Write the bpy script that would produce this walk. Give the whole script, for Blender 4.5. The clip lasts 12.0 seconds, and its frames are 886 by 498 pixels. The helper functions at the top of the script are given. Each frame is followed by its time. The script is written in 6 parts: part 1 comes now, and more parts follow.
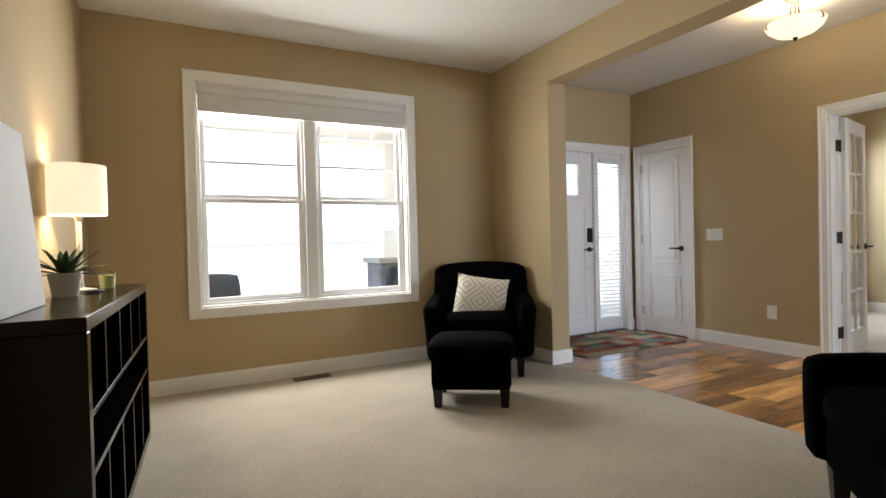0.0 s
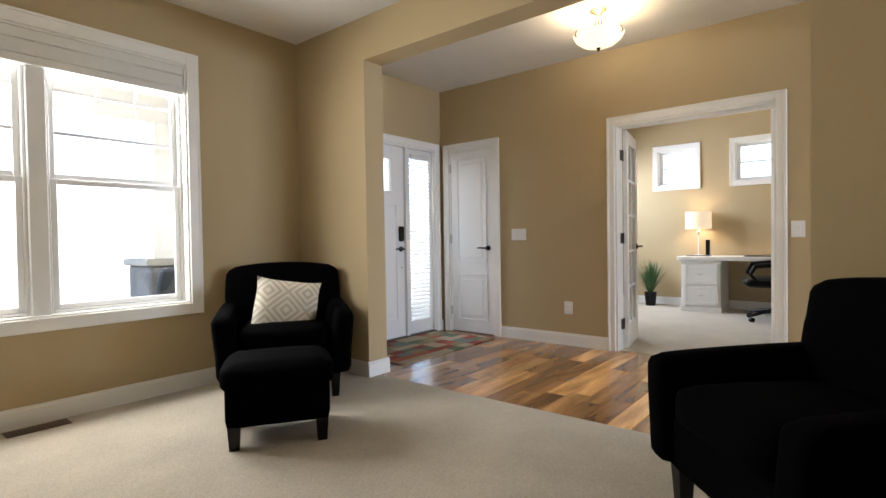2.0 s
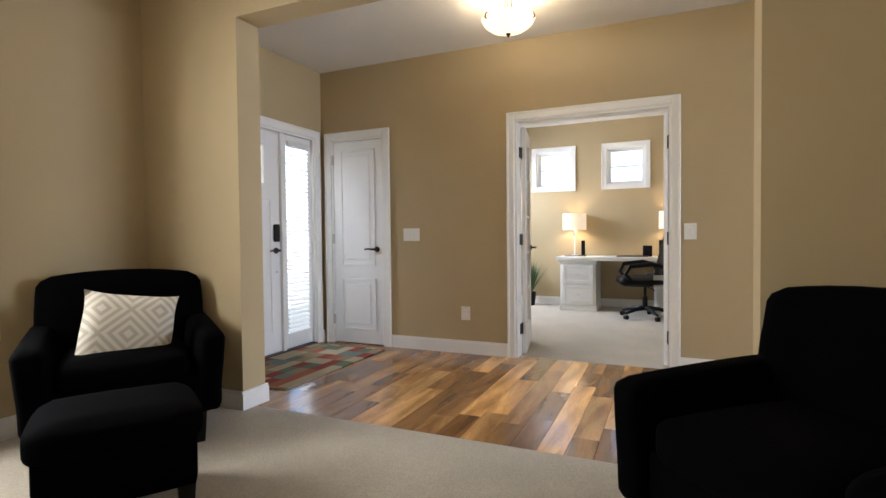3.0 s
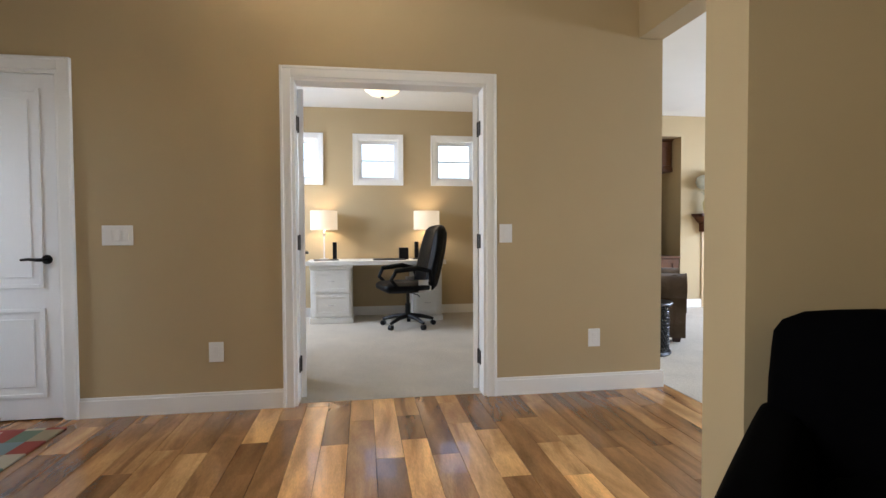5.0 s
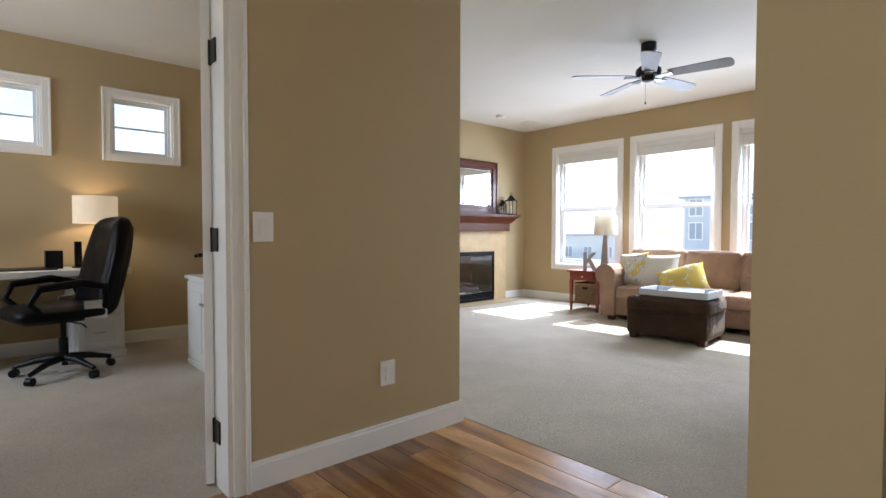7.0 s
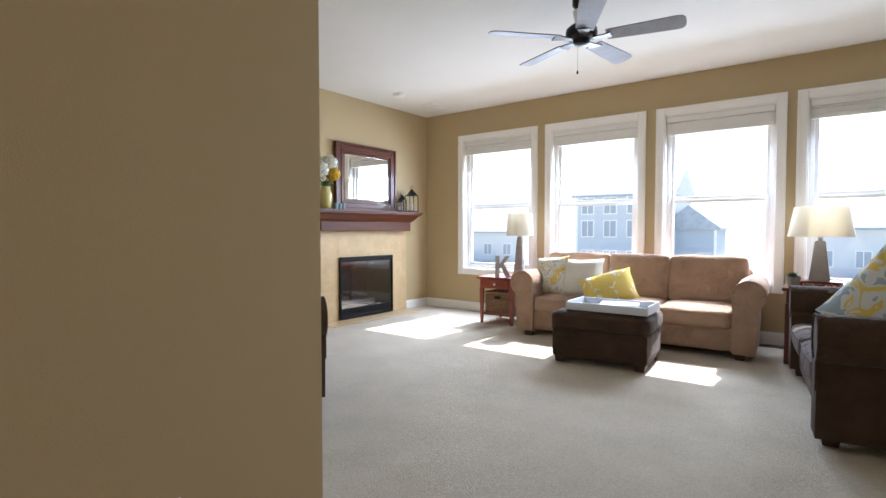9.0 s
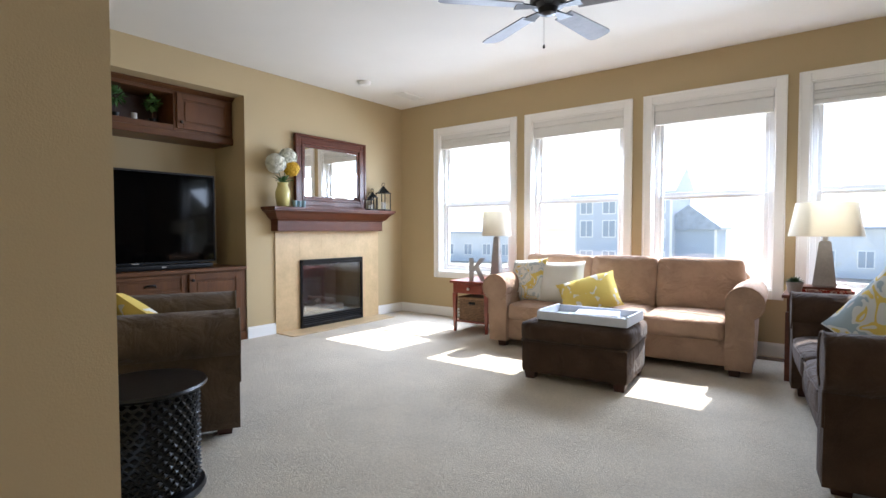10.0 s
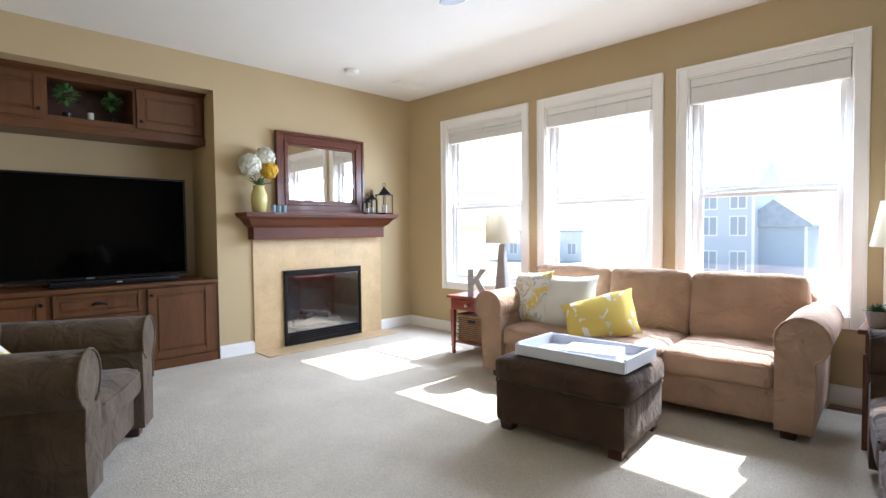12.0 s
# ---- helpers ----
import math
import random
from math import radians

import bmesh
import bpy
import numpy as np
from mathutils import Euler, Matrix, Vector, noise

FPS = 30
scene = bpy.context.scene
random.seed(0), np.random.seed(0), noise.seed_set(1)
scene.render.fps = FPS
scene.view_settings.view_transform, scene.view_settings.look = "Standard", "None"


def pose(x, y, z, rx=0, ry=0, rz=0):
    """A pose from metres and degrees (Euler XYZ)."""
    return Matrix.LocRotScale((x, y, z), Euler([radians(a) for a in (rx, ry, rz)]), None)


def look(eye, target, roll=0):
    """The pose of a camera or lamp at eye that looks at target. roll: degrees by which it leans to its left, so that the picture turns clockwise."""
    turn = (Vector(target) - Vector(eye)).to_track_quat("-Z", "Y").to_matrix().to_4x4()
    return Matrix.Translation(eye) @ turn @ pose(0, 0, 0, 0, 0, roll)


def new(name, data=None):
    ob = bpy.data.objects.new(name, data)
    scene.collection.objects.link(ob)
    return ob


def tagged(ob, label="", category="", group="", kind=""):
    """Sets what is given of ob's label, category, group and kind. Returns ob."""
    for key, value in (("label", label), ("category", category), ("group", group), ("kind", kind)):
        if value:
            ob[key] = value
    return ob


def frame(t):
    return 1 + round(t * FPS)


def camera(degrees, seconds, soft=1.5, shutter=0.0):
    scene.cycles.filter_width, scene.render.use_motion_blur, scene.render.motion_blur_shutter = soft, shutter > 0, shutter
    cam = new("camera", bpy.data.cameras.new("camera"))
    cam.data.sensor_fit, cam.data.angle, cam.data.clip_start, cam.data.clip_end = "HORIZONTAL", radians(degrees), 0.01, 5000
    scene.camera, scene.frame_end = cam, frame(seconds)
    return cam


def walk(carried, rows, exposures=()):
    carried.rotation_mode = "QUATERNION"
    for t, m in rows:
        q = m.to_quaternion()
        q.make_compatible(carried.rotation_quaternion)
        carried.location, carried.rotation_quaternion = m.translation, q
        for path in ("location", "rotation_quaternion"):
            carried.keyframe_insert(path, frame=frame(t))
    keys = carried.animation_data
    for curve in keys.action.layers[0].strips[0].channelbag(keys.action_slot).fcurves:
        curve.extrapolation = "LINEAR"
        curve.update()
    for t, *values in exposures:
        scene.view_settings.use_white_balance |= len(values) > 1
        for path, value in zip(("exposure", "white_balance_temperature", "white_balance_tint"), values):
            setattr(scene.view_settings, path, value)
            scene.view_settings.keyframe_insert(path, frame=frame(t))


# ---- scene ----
cam = camera(81.7, 12.0)
PATH = [
    (0, (-0.201, 0.077, 1.076), (0.738, 1.842, 1.048), -1.4),
    (0.5, (-0.186, 0.067, 1.06), (0.872, 1.764, 1.03), -1.3),
    (1, (-0.148, 0.159, 1.047), (1.062, 1.75, 1.011), -1.1),
    (1.5, (-0.081, 0.346, 1.041), (1.3, 1.792, 1.01), -1.2),
    (2, (-0.008, 0.594, 1.049), (1.545, 1.853, 1.01), -0.9),
    (2.5, (0.081, 0.851, 1.049), (1.781, 1.903, 1.001), -0.8),
    (3, (0.281, 1.079, 1.068), (2.109, 1.889, 1.017), -0.6),
    (5, (1.288, 1.872, 1.085), (3.263, 1.564, 1.024), -0.3),
    (5.5, (1.568, 1.965, 1.082), (3.474, 1.362, 1.017), -0.2),
    (6, (1.881, 1.978, 1.077), (3.672, 1.091, 1.016), -0.0),
    (6.5, (2.209, 1.933, 1.074), (3.85, 0.791, 1.014), 0.1),
    (7, (2.521, 1.793, 1.06), (4.009, 0.458, 0.997), 0.1),
    (7.5, (2.792, 1.605, 1.068), (4.132, 0.121, 1.006), 0.2),
    (9.5, (3.32, 0.589, 1.103), (4.526, -1.005, 1.03), -0.0),
    (10, (3.313, 0.283, 1.093), (4.524, -1.307, 1.022), -0.1),
    (10.5, (3.308, 0.022, 1.109), (4.534, -1.556, 1.033), -0.2),
    (11, (3.304, -0.23, 1.128), (4.545, -1.797, 1.052), -0.3),
    (11.5, (3.285, -0.509, 1.139), (4.592, -2.021, 1.064), -0.4),
    (12, (3.261, -0.759, 1.163), (4.671, -2.175, 1.089), -0.6),
]
walk(cam, [(t, look(eye, target, roll)) for t, eye, target, roll in PATH], [(0, 2.22, 6300, 10), (3, 2.42, 6150, 10), (5, 2.32, 6000, 10), (6.5, 1.72, 6100, 10), (8, 1.62, 6250, 10), (9.5, 1.66, 6120, 10), (12, 1.83, 6100, 10)])


# ---- world, sun, exposure ----
world = bpy.data.worlds.new("sky_world")
scene.world = world
world.use_nodes = True
_wn = world.node_tree.nodes
_sky = _wn.new("ShaderNodeTexSky")
_sky.sky_type = "NISHITA"
_sky.sun_disc = False
_sky.sun_elevation = radians(47.8)
_sky.sun_rotation = radians(183)
_sky.dust_density = 2.0
_wn["Background"].inputs[1].default_value = 0.14
world.node_tree.links.new(_sky.outputs[0], _wn["Background"].inputs[0])
sun = new("sun", bpy.data.lights.new("sun", "SUN"))
sun.data.energy = 5.0
sun.data.angle = radians(0.5)
sun.data.color = (1.0, 0.97, 0.92)
sun.matrix_world = look((0, 0, 30), (0.055 * 30, 0.905 * 30, 0))


def sky_lamp(name, x0, x1, y, z0, z1, facing, watts, color, dip=0.25):
    """The sky's light at a window's upper sash: an area lamp just outside the opening."""
    o = new(name, bpy.data.lights.new(name, "AREA"))
    o.data.shape, o.data.size, o.data.size_y = "RECTANGLE", x1 - x0, z1 - z0
    o.data.energy, o.data.color = watts, color
    c = Vector(((x0 + x1) / 2, y - 0.22 * facing, (z0 + z1) / 2 + 0.04))
    o.matrix_world = look(c, c + Vector((0, facing, -dip)))
    return o


sky_lamp("sky_front", 0.0, 1.74, 4.505, 1.30, 2.03, -1, 23, (1.0, 0.97, 0.91))
sky_lamp("sky_sidelight", 4.09, 4.385, 4.55, 0.3, 1.9, -1, 5, (0.95, 0.98, 1.04))
sky_lamp("sky_office", 6.31, 7.89, 3.80, 1.46, 2.31, -1, 23, (0.88, 0.96, 1.12))
for x0, x1 in ((6.31, 7.33), (5.01, 6.02), (3.74, 4.73), (2.48, 3.47)):
    sky_lamp("sky_living", x0, x1, -5.125, 1.30, 2.03, 1, 29, (0.80, 0.935, 1.17), 1.1)


# ---- materials ----
def mat(name, color, rough=0.6, var=0.12, scale=6.0, bump=0.0, bump_scale=80.0, metal=0.0, spec=0.5, sheen=0.0,
        emit=None, power=0.0, stretch=(1, 1, 1), coat=0.0, rand=0.0, fold=0.0):
    """A surface with two scales of colour variation and fine relief, in object space."""
    m = bpy.data.materials.new(name)
    m.use_nodes = True
    nt = m.node_tree
    n, lk = nt.nodes, nt.links
    b = n["Principled BSDF"]
    b.inputs["Roughness"].default_value = rough
    b.inputs["Metallic"].default_value = metal
    b.inputs["Specular IOR Level"].default_value = spec
    b.inputs["Sheen Weight"].default_value = sheen
    b.inputs["Coat Weight"].default_value = coat
    tc = n.new("ShaderNodeTexCoord")
    mp = n.new("ShaderNodeMapping")
    mp.inputs["Scale"].default_value = stretch
    lk.new(tc.outputs["Object"], mp.inputs[0])
    n1 = n.new("ShaderNodeTexNoise")
    n1.inputs["Scale"].default_value = scale
    n1.inputs["Detail"].default_value = 6
    n2 = n.new("ShaderNodeTexNoise")
    n2.inputs["Scale"].default_value = bump_scale
    n2.inputs["Detail"].default_value = 3
    lk.new(mp.outputs[0], n1.inputs[0])
    lk.new(mp.outputs[0], n2.inputs[0])
    add = n.new("ShaderNodeMath")
    add.operation = "MULTIPLY_ADD"
    add.inputs[1].default_value = 0.65
    lk.new(n1.outputs[0], add.inputs[0])
    half = n.new("ShaderNodeMath")
    half.operation = "MULTIPLY"
    half.inputs[1].default_value = 0.35
    lk.new(n2.outputs[0], half.inputs[0])
    lk.new(half.outputs[0], add.inputs[2])
    ramp = n.new("ShaderNodeValToRGB")
    ramp.color_ramp.elements[0].position, ramp.color_ramp.elements[1].position = 0.3, 0.7
    ramp.color_ramp.elements[0].color = (*[c * (1 - var) for c in color], 1)
    ramp.color_ramp.elements[1].color = (*[min(1, c * (1 + var)) for c in color], 1)
    lk.new(add.outputs[0], ramp.inputs[0])
    last = ramp.outputs[0]
    if rand:
        oi = n.new("ShaderNodeObjectInfo")
        mr = n.new("ShaderNodeMapRange")
        mr.inputs[3].default_value, mr.inputs[4].default_value = 1 - rand, 1 + rand
        lk.new(oi.outputs["Random"], mr.inputs[0])
        hsv = n.new("ShaderNodeHueSaturation")
        lk.new(mr.outputs[0], hsv.inputs["Value"])
        lk.new(last, hsv.inputs["Color"])
        last = hsv.outputs[0]
    lk.new(last, b.inputs["Base Color"])
    if bump:
        bp = n.new("ShaderNodeBump")
        bp.inputs["Strength"].default_value = bump
        bp.inputs["Distance"].default_value = 0.004
        lk.new(n2.outputs[0], bp.inputs["Height"])
        lk.new(bp.outputs[0], b.inputs["Normal"])
    if fold:
        n3 = n.new("ShaderNodeTexNoise")
        n3.inputs["Scale"].default_value = 7.0
        n3.inputs["Detail"].default_value = 4
        n3.inputs["Distortion"].default_value = 0.8
        lk.new(tc.outputs["Object"], n3.inputs[0])
        b2 = n.new("ShaderNodeBump")
        b2.inputs["Strength"].default_value = 0.7
        b2.inputs["Distance"].default_value = fold
        lk.new(n3.outputs[0], b2.inputs["Height"])
        lk.new(b2.outputs[0], bp.inputs["Normal"])
    if emit:
        b.inputs["Emission Color"].default_value = (*emit, 1)
        b.inputs["Emission Strength"].default_value = power
    return m


def plain_glass(name, tint=(1, 1, 1), rough=0.0, mirror=0.05):
    """Thin window glass: clear with a faint mirror, so that panes need no thickness of refraction."""
    m = bpy.data.materials.new(name)
    m.use_nodes = True
    n, lk = m.node_tree.nodes, m.node_tree.links
    n.remove(n["Principled BSDF"])
    t = n.new("ShaderNodeBsdfTransparent")
    t.inputs[0].default_value = (*tint, 1)
    g = n.new("ShaderNodeBsdfGlossy")
    g.inputs["Roughness"].default_value = rough
    f = n.new("ShaderNodeMath")
    f.operation = "MULTIPLY_ADD"
    f.inputs[1].default_value, f.inputs[2].default_value = 0.8, mirror
    lw = n.new("ShaderNodeLayerWeight")
    pw = n.new("ShaderNodeMath")
    pw.operation = "POWER"
    pw.inputs[1].default_value = 4.0
    lk.new(lw.outputs["Facing"], pw.inputs[0])
    lk.new(pw.outputs[0], f.inputs[0])
    mx = n.new("ShaderNodeMixShader")
    lk.new(f.outputs[0], mx.inputs[0])
    lk.new(t.outputs[0], mx.inputs[1])
    lk.new(g.outputs[0], mx.inputs[2])
    lk.new(mx.outputs[0], n["Material Output"].inputs[0])
    return m


M_WALL = mat("wall_paint", (0.478, 0.373, 0.216), 0.75, 0.03, 1.5, 0.12, 220, spec=0.3)
M_CEIL = mat("ceiling_paint", (0.78, 0.76, 0.72), 0.9, 0.03, 2, 0.5, 160, spec=0.2)
M_TRIM = mat("white_trim_paint", (0.86, 0.85, 0.82), 0.38, 0.02, 3, 0.03, 120)
M_VINYL = mat("window_vinyl", (0.82, 0.82, 0.82), 0.35, 0.015, 4, 0.0)
M_BLIND = mat("blind_slat_white", (0.76, 0.75, 0.72), 0.5, 0.03, 6, 0.05, 60)
M_DOOR = mat("door_white_paint", (0.86, 0.86, 0.86), 0.42, 0.02, 3, 0.06, 90, stretch=(1, 1, 0.2))
M_BRONZE = mat("dark_bronze_metal", (0.018, 0.015, 0.013), 0.4, 0.2, 20, metal=0.7)
M_GLASS = plain_glass("window_glass")
M_PLATE = mat("plastic_plate_white", (0.82, 0.81, 0.78), 0.35, 0.01)


def carpet_mat(name, color):
    m = mat(name, color, 0.97, 0.30, 3.0, 1.0, 110, spec=0.1, sheen=0.2)
    nt = m.node_tree
    bp = [x for x in nt.nodes if x.bl_idname == "ShaderNodeBump"][0]
    bp.inputs["Distance"].default_value = 0.012
    nz = [x for x in nt.nodes if x.bl_idname == "ShaderNodeTexNoise"][1]
    for x in nt.nodes:
        if x.bl_idname == "ShaderNodeMath":
            x.inputs[1].default_value = 0.25 if x.operation == "MULTIPLY_ADD" else 0.75
    nz.inputs["Detail"].default_value = 5
    nz.inputs["Roughness"].default_value = 0.75
    return m


M_CARPET = carpet_mat("carpet_beige", (0.57, 0.503, 0.40))
M_PLANK = mat("acacia_plank", (0.44, 0.245, 0.10), 0.24, 0.36, 5.0, 0.05, 70, stretch=(0.5, 2.6, 1), coat=0.3, rand=0.0)


def plank_colours(m):
    """Each board takes its own tone, from pale sapwood to dark heartwood."""
    nt = m.node_tree
    b = nt.nodes["Principled BSDF"]
    old = b.inputs["Base Color"].links[0].from_socket
    oi = nt.nodes.new("ShaderNodeObjectInfo")
    cr = nt.nodes.new("ShaderNodeValToRGB")
    e = cr.color_ramp.elements
    e[0].position, e[0].color = 0.0, (0.44, 0.36, 0.30, 1)
    e[1].position, e[1].color = 1.0, (1.95, 1.9, 1.7, 1)
    for p, c in ((0.35, (0.60, 0.52, 0.46, 1)), (0.62, (0.88, 0.80, 0.72, 1)), (0.80, (1.3, 1.3, 1.25, 1)), (0.88, (1.7, 1.66, 1.45, 1))):
        e.new(p).color = c
    nt.links.new(oi.outputs["Random"], cr.inputs[0])
    mp = [x for x in nt.nodes if x.bl_idname == "ShaderNodeMapping"][0]
    sc = nt.nodes.new("ShaderNodeVectorMath")
    sc.operation = "SCALE"
    sc.inputs[0].default_value = (37.0, 53.0, 19.0)
    nt.links.new(oi.outputs["Random"], sc.inputs["Scale"])
    nt.links.new(sc.outputs[0], mp.inputs["Location"])
    # broad heartwood figure along the board
    hw = nt.nodes.new("ShaderNodeTexNoise")
    hw.inputs["Scale"].default_value = 2.2
    hw.inputs["Detail"].default_value = 3
    hw.inputs["Distortion"].default_value = 1.4
    nt.links.new(mp.outputs[0], hw.inputs[0])
    hr = nt.nodes.new("ShaderNodeValToRGB")
    hr.color_ramp.elements[0].position, hr.color_ramp.elements[0].color = 0.34, (0.66, 0.57, 0.49, 1)
    hr.color_ramp.elements[1].position, hr.color_ramp.elements[1].color = 0.58, (1.18, 1.18, 1.16, 1)
    nt.links.new(hw.outputs[0], hr.inputs[0])
    fig = nt.nodes.new("ShaderNodeMix")
    fig.data_type, fig.blend_type = "RGBA", "MULTIPLY"
    fig.inputs[0].default_value = 1
    nt.links.new(old, fig.inputs[6])
    nt.links.new(hr.outputs[0], fig.inputs[7])
    old = fig.outputs[2]
    mx = nt.nodes.new("ShaderNodeMix")
    mx.data_type, mx.blend_type = "RGBA", "MULTIPLY"
    mx.inputs[0].default_value = 1
    nt.links.new(old, mx.inputs[6])
    nt.links.new(cr.outputs[0], mx.inputs[7])
    nt.links.new(mx.outputs[2], b.inputs["Base Color"])


plank_colours(M_PLANK)
M_UNDER = mat("dark_joint", (0.03, 0.018, 0.01), 0.8)
M_BLACK_FAB = mat("black_upholstery", (0.0011, 0.0010, 0.0013), 0.95, 0.3, 30, 0.3, 400, spec=0.03)
M_BLACK_WOOD = mat("black_brown_veneer", (0.0014, 0.0011, 0.0010), 0.17, 0.25, 12, 0.05, 90, stretch=(1, 0.2, 1), spec=0.3)
M_TAN_FAB = mat("tan_microfibre", (0.36, 0.238, 0.165), 0.92, 0.20, 6, 0.45, 300, spec=0.12, sheen=0.08, fold=0.05)
M_BROWN_FAB = mat("brown_microfibre", (0.060, 0.036, 0.023), 0.9, 0.35, 6, 0.45, 300, spec=0.12, sheen=0.08, fold=0.045)
M_TAUPE_FAB = mat("taupe_microfibre", (0.095, 0.066, 0.043), 0.9, 0.35, 6, 0.45, 300, spec=0.12, sheen=0.12, fold=0.045)
M_CHERRY = mat("cherry_wood", (0.105, 0.041, 0.014), 0.38, 0.35, 7, 0.06, 60, stretch=(1, 1, 0.15), coat=0.06, spec=0.3)
M_CHERRY_H = mat("cherry_wood_level", (0.105, 0.041, 0.014), 0.38, 0.35, 7, 0.06, 60, stretch=(1, 0.12, 1), coat=0.06, spec=0.3)
M_MAHOG = mat("mahogany_dark", (0.10, 0.028, 0.012), 0.36, 0.3, 8, 0.04, 60, stretch=(1, 0.15, 1), coat=0.08, spec=0.25)
M_FOOT = mat("dark_wood_foot", (0.050, 0.016, 0.009), 0.4, 0.25, 10)
M_TILE = mat("tan_stone_tile", (0.56, 0.405, 0.225), 0.35, 0.14, 7, 0.08, 40, rand=0.03)
M_GROUT = mat("tile_grout", (0.56, 0.405, 0.225), 0.5)
M_BLACK_METAL = mat("black_metal", (0.006, 0.006, 0.007), 0.35, 0.15, 14, metal=0.2, spec=0.3)
M_SCREEN = mat("tv_screen", (0.0008, 0.0008, 0.001), 0.06, 0.0, spec=0.10)
M_LEATHER = mat("black_leather", (0.002, 0.002, 0.0025), 0.4, 0.2, 18, 0.25, 200, spec=0.15)
M_WHITE_FURN = mat("white_furniture_paint", (0.76, 0.74, 0.69), 0.45, 0.03, 5, 0.04, 60)
M_SILVER = mat("brushed_silver", (0.55, 0.53, 0.5), 0.3, 0.08, 30, metal=0.9)
M_LAMP_STONE = mat("grey_lamp_body", (0.30, 0.28, 0.26), 0.5, 0.12, 15, 0.1, 60)
M_LEAF = mat("leaf_green", (0.045, 0.11, 0.03), 0.55, 0.3, 14)
M_LEAF_TOP = mat("clipped_leaf_green", (0.085, 0.19, 0.05), 0.6, 0.35, 25)
M_LEAF_PALE = mat("succulent_green", (0.07, 0.12, 0.055), 0.5, 0.25, 14)
M_POT = mat("white_ceramic", (0.72, 0.71, 0.69), 0.4, 0.04, 14)


def shade_mat(name, color, power):
    """A lamp shade's cloth, lit from within."""
    return mat(name, color, 0.9, 0.04, 8, 0.2, 300, emit=(1.0, 0.80, 0.55), power=power)


M_SHADE_ON = shade_mat("lit_linen_shade", (0.8, 0.72, 0.58), 0.20)
M_SHADE_ON_OFFICE = shade_mat("lit_office_shade", (0.62, 0.49, 0.35), 0.13)
M_SHADE_OFF = mat("linen_shade", (0.78, 0.73, 0.63), 0.9, 0.04, 10, 0.2, 300)


def let_through(m, color, share):
    """Thin stuff that lets part of the light through, scattered."""
    n, lk = m.node_tree.nodes, m.node_tree.links
    tr, mx = n.new("ShaderNodeBsdfTranslucent"), n.new("ShaderNodeMixShader")
    tr.inputs[0].default_value = (*color, 1)
    mx.inputs[0].default_value = share
    lk.new(n["Principled BSDF"].outputs[0], mx.inputs[1])
    lk.new(tr.outputs[0], mx.inputs[2])
    lk.new(mx.outputs[0], n["Material Output"].inputs[0])


let_through(M_SHADE_OFF, (0.76, 0.71, 0.60), 0.5)
M_SLAT = mat("sidelight_slat_white", (0.84, 0.84, 0.82), 0.5, 0.02, 6)
let_through(M_SLAT, (0.85, 0.86, 0.86), 0.22)


# ---- mesh helpers ----
def bm_box(x0, x1, y0, y1, z0, z1, bevel=0.0, seg=1, into=None):
    bm = into or bmesh.new()
    v = [bm.verts.new((x, y, z)) for x in (x0, x1) for y in (y0, y1) for z in (z0, z1)]
    faces = [bm.faces.new([v[i] for i in f]) for f in ((0, 1, 3, 2), (4, 6, 7, 5), (0, 4, 5, 1), (2, 3, 7, 6), (0, 2, 6, 4), (1, 5, 7, 3))]
    if bevel:
        es = list({e for f in faces for e in f.edges})
        bmesh.ops.bevel(bm, geom=es, offset=bevel, segments=seg, profile=0.5, affect="EDGES")
    return bm


def soft_box(sx, sy, sz, r=0.05, puff=0.02, n=7, wobble=0.0, at=(0, 0, 0), turn=None, into=None):
    """A stuffed block: rounded edges of radius r and faces that swell by puff. Centred at 'at'."""
    src = bmesh.new()
    bmesh.ops.create_cube(src, size=2)
    bmesh.ops.subdivide_edges(src, edges=src.edges[:], cuts=n, use_grid_fill=True)
    h = Vector((sx / 2, sy / 2, sz / 2))
    r = min(r, 0.999 * min(h))
    for v in src.verts:
        u = v.co.copy()
        p = Vector([math.copysign(abs(c) ** 0.8, c) * hh for c, hh in zip(u, h)])
        inner = Vector([max(-hh + r, min(hh - r, c)) for c, hh in zip(p, h)])
        d = p - inner
        q = inner + d.normalized() * r if d.length > 1e-6 else p
        a = [1 - min(1, abs(c)) ** 2 for c in u]
        for i in range(3):
            j, k = (i + 1) % 3, (i + 2) % 3
            if abs(abs(u[i]) - 1) < 1e-4:
                q[i] += math.copysign(puff * a[j] * a[k], u[i])
        if wobble:
            q += noise.noise_vector(Vector(at) * 3 + q * 7) * wobble
        v.co = q
    if turn is not None:
        bmesh.ops.transform(src, matrix=turn, verts=src.verts[:])
    bmesh.ops.translate(src, verts=src.verts[:], vec=at)
    return merge(into, src)


def merge(into, src):
    if into is None:
        return src
    me = bpy.data.meshes.new("tmp")
    src.to_mesh(me)
    src.free()
    into.from_mesh(me)
    bpy.data.meshes.remove(me)
    return into


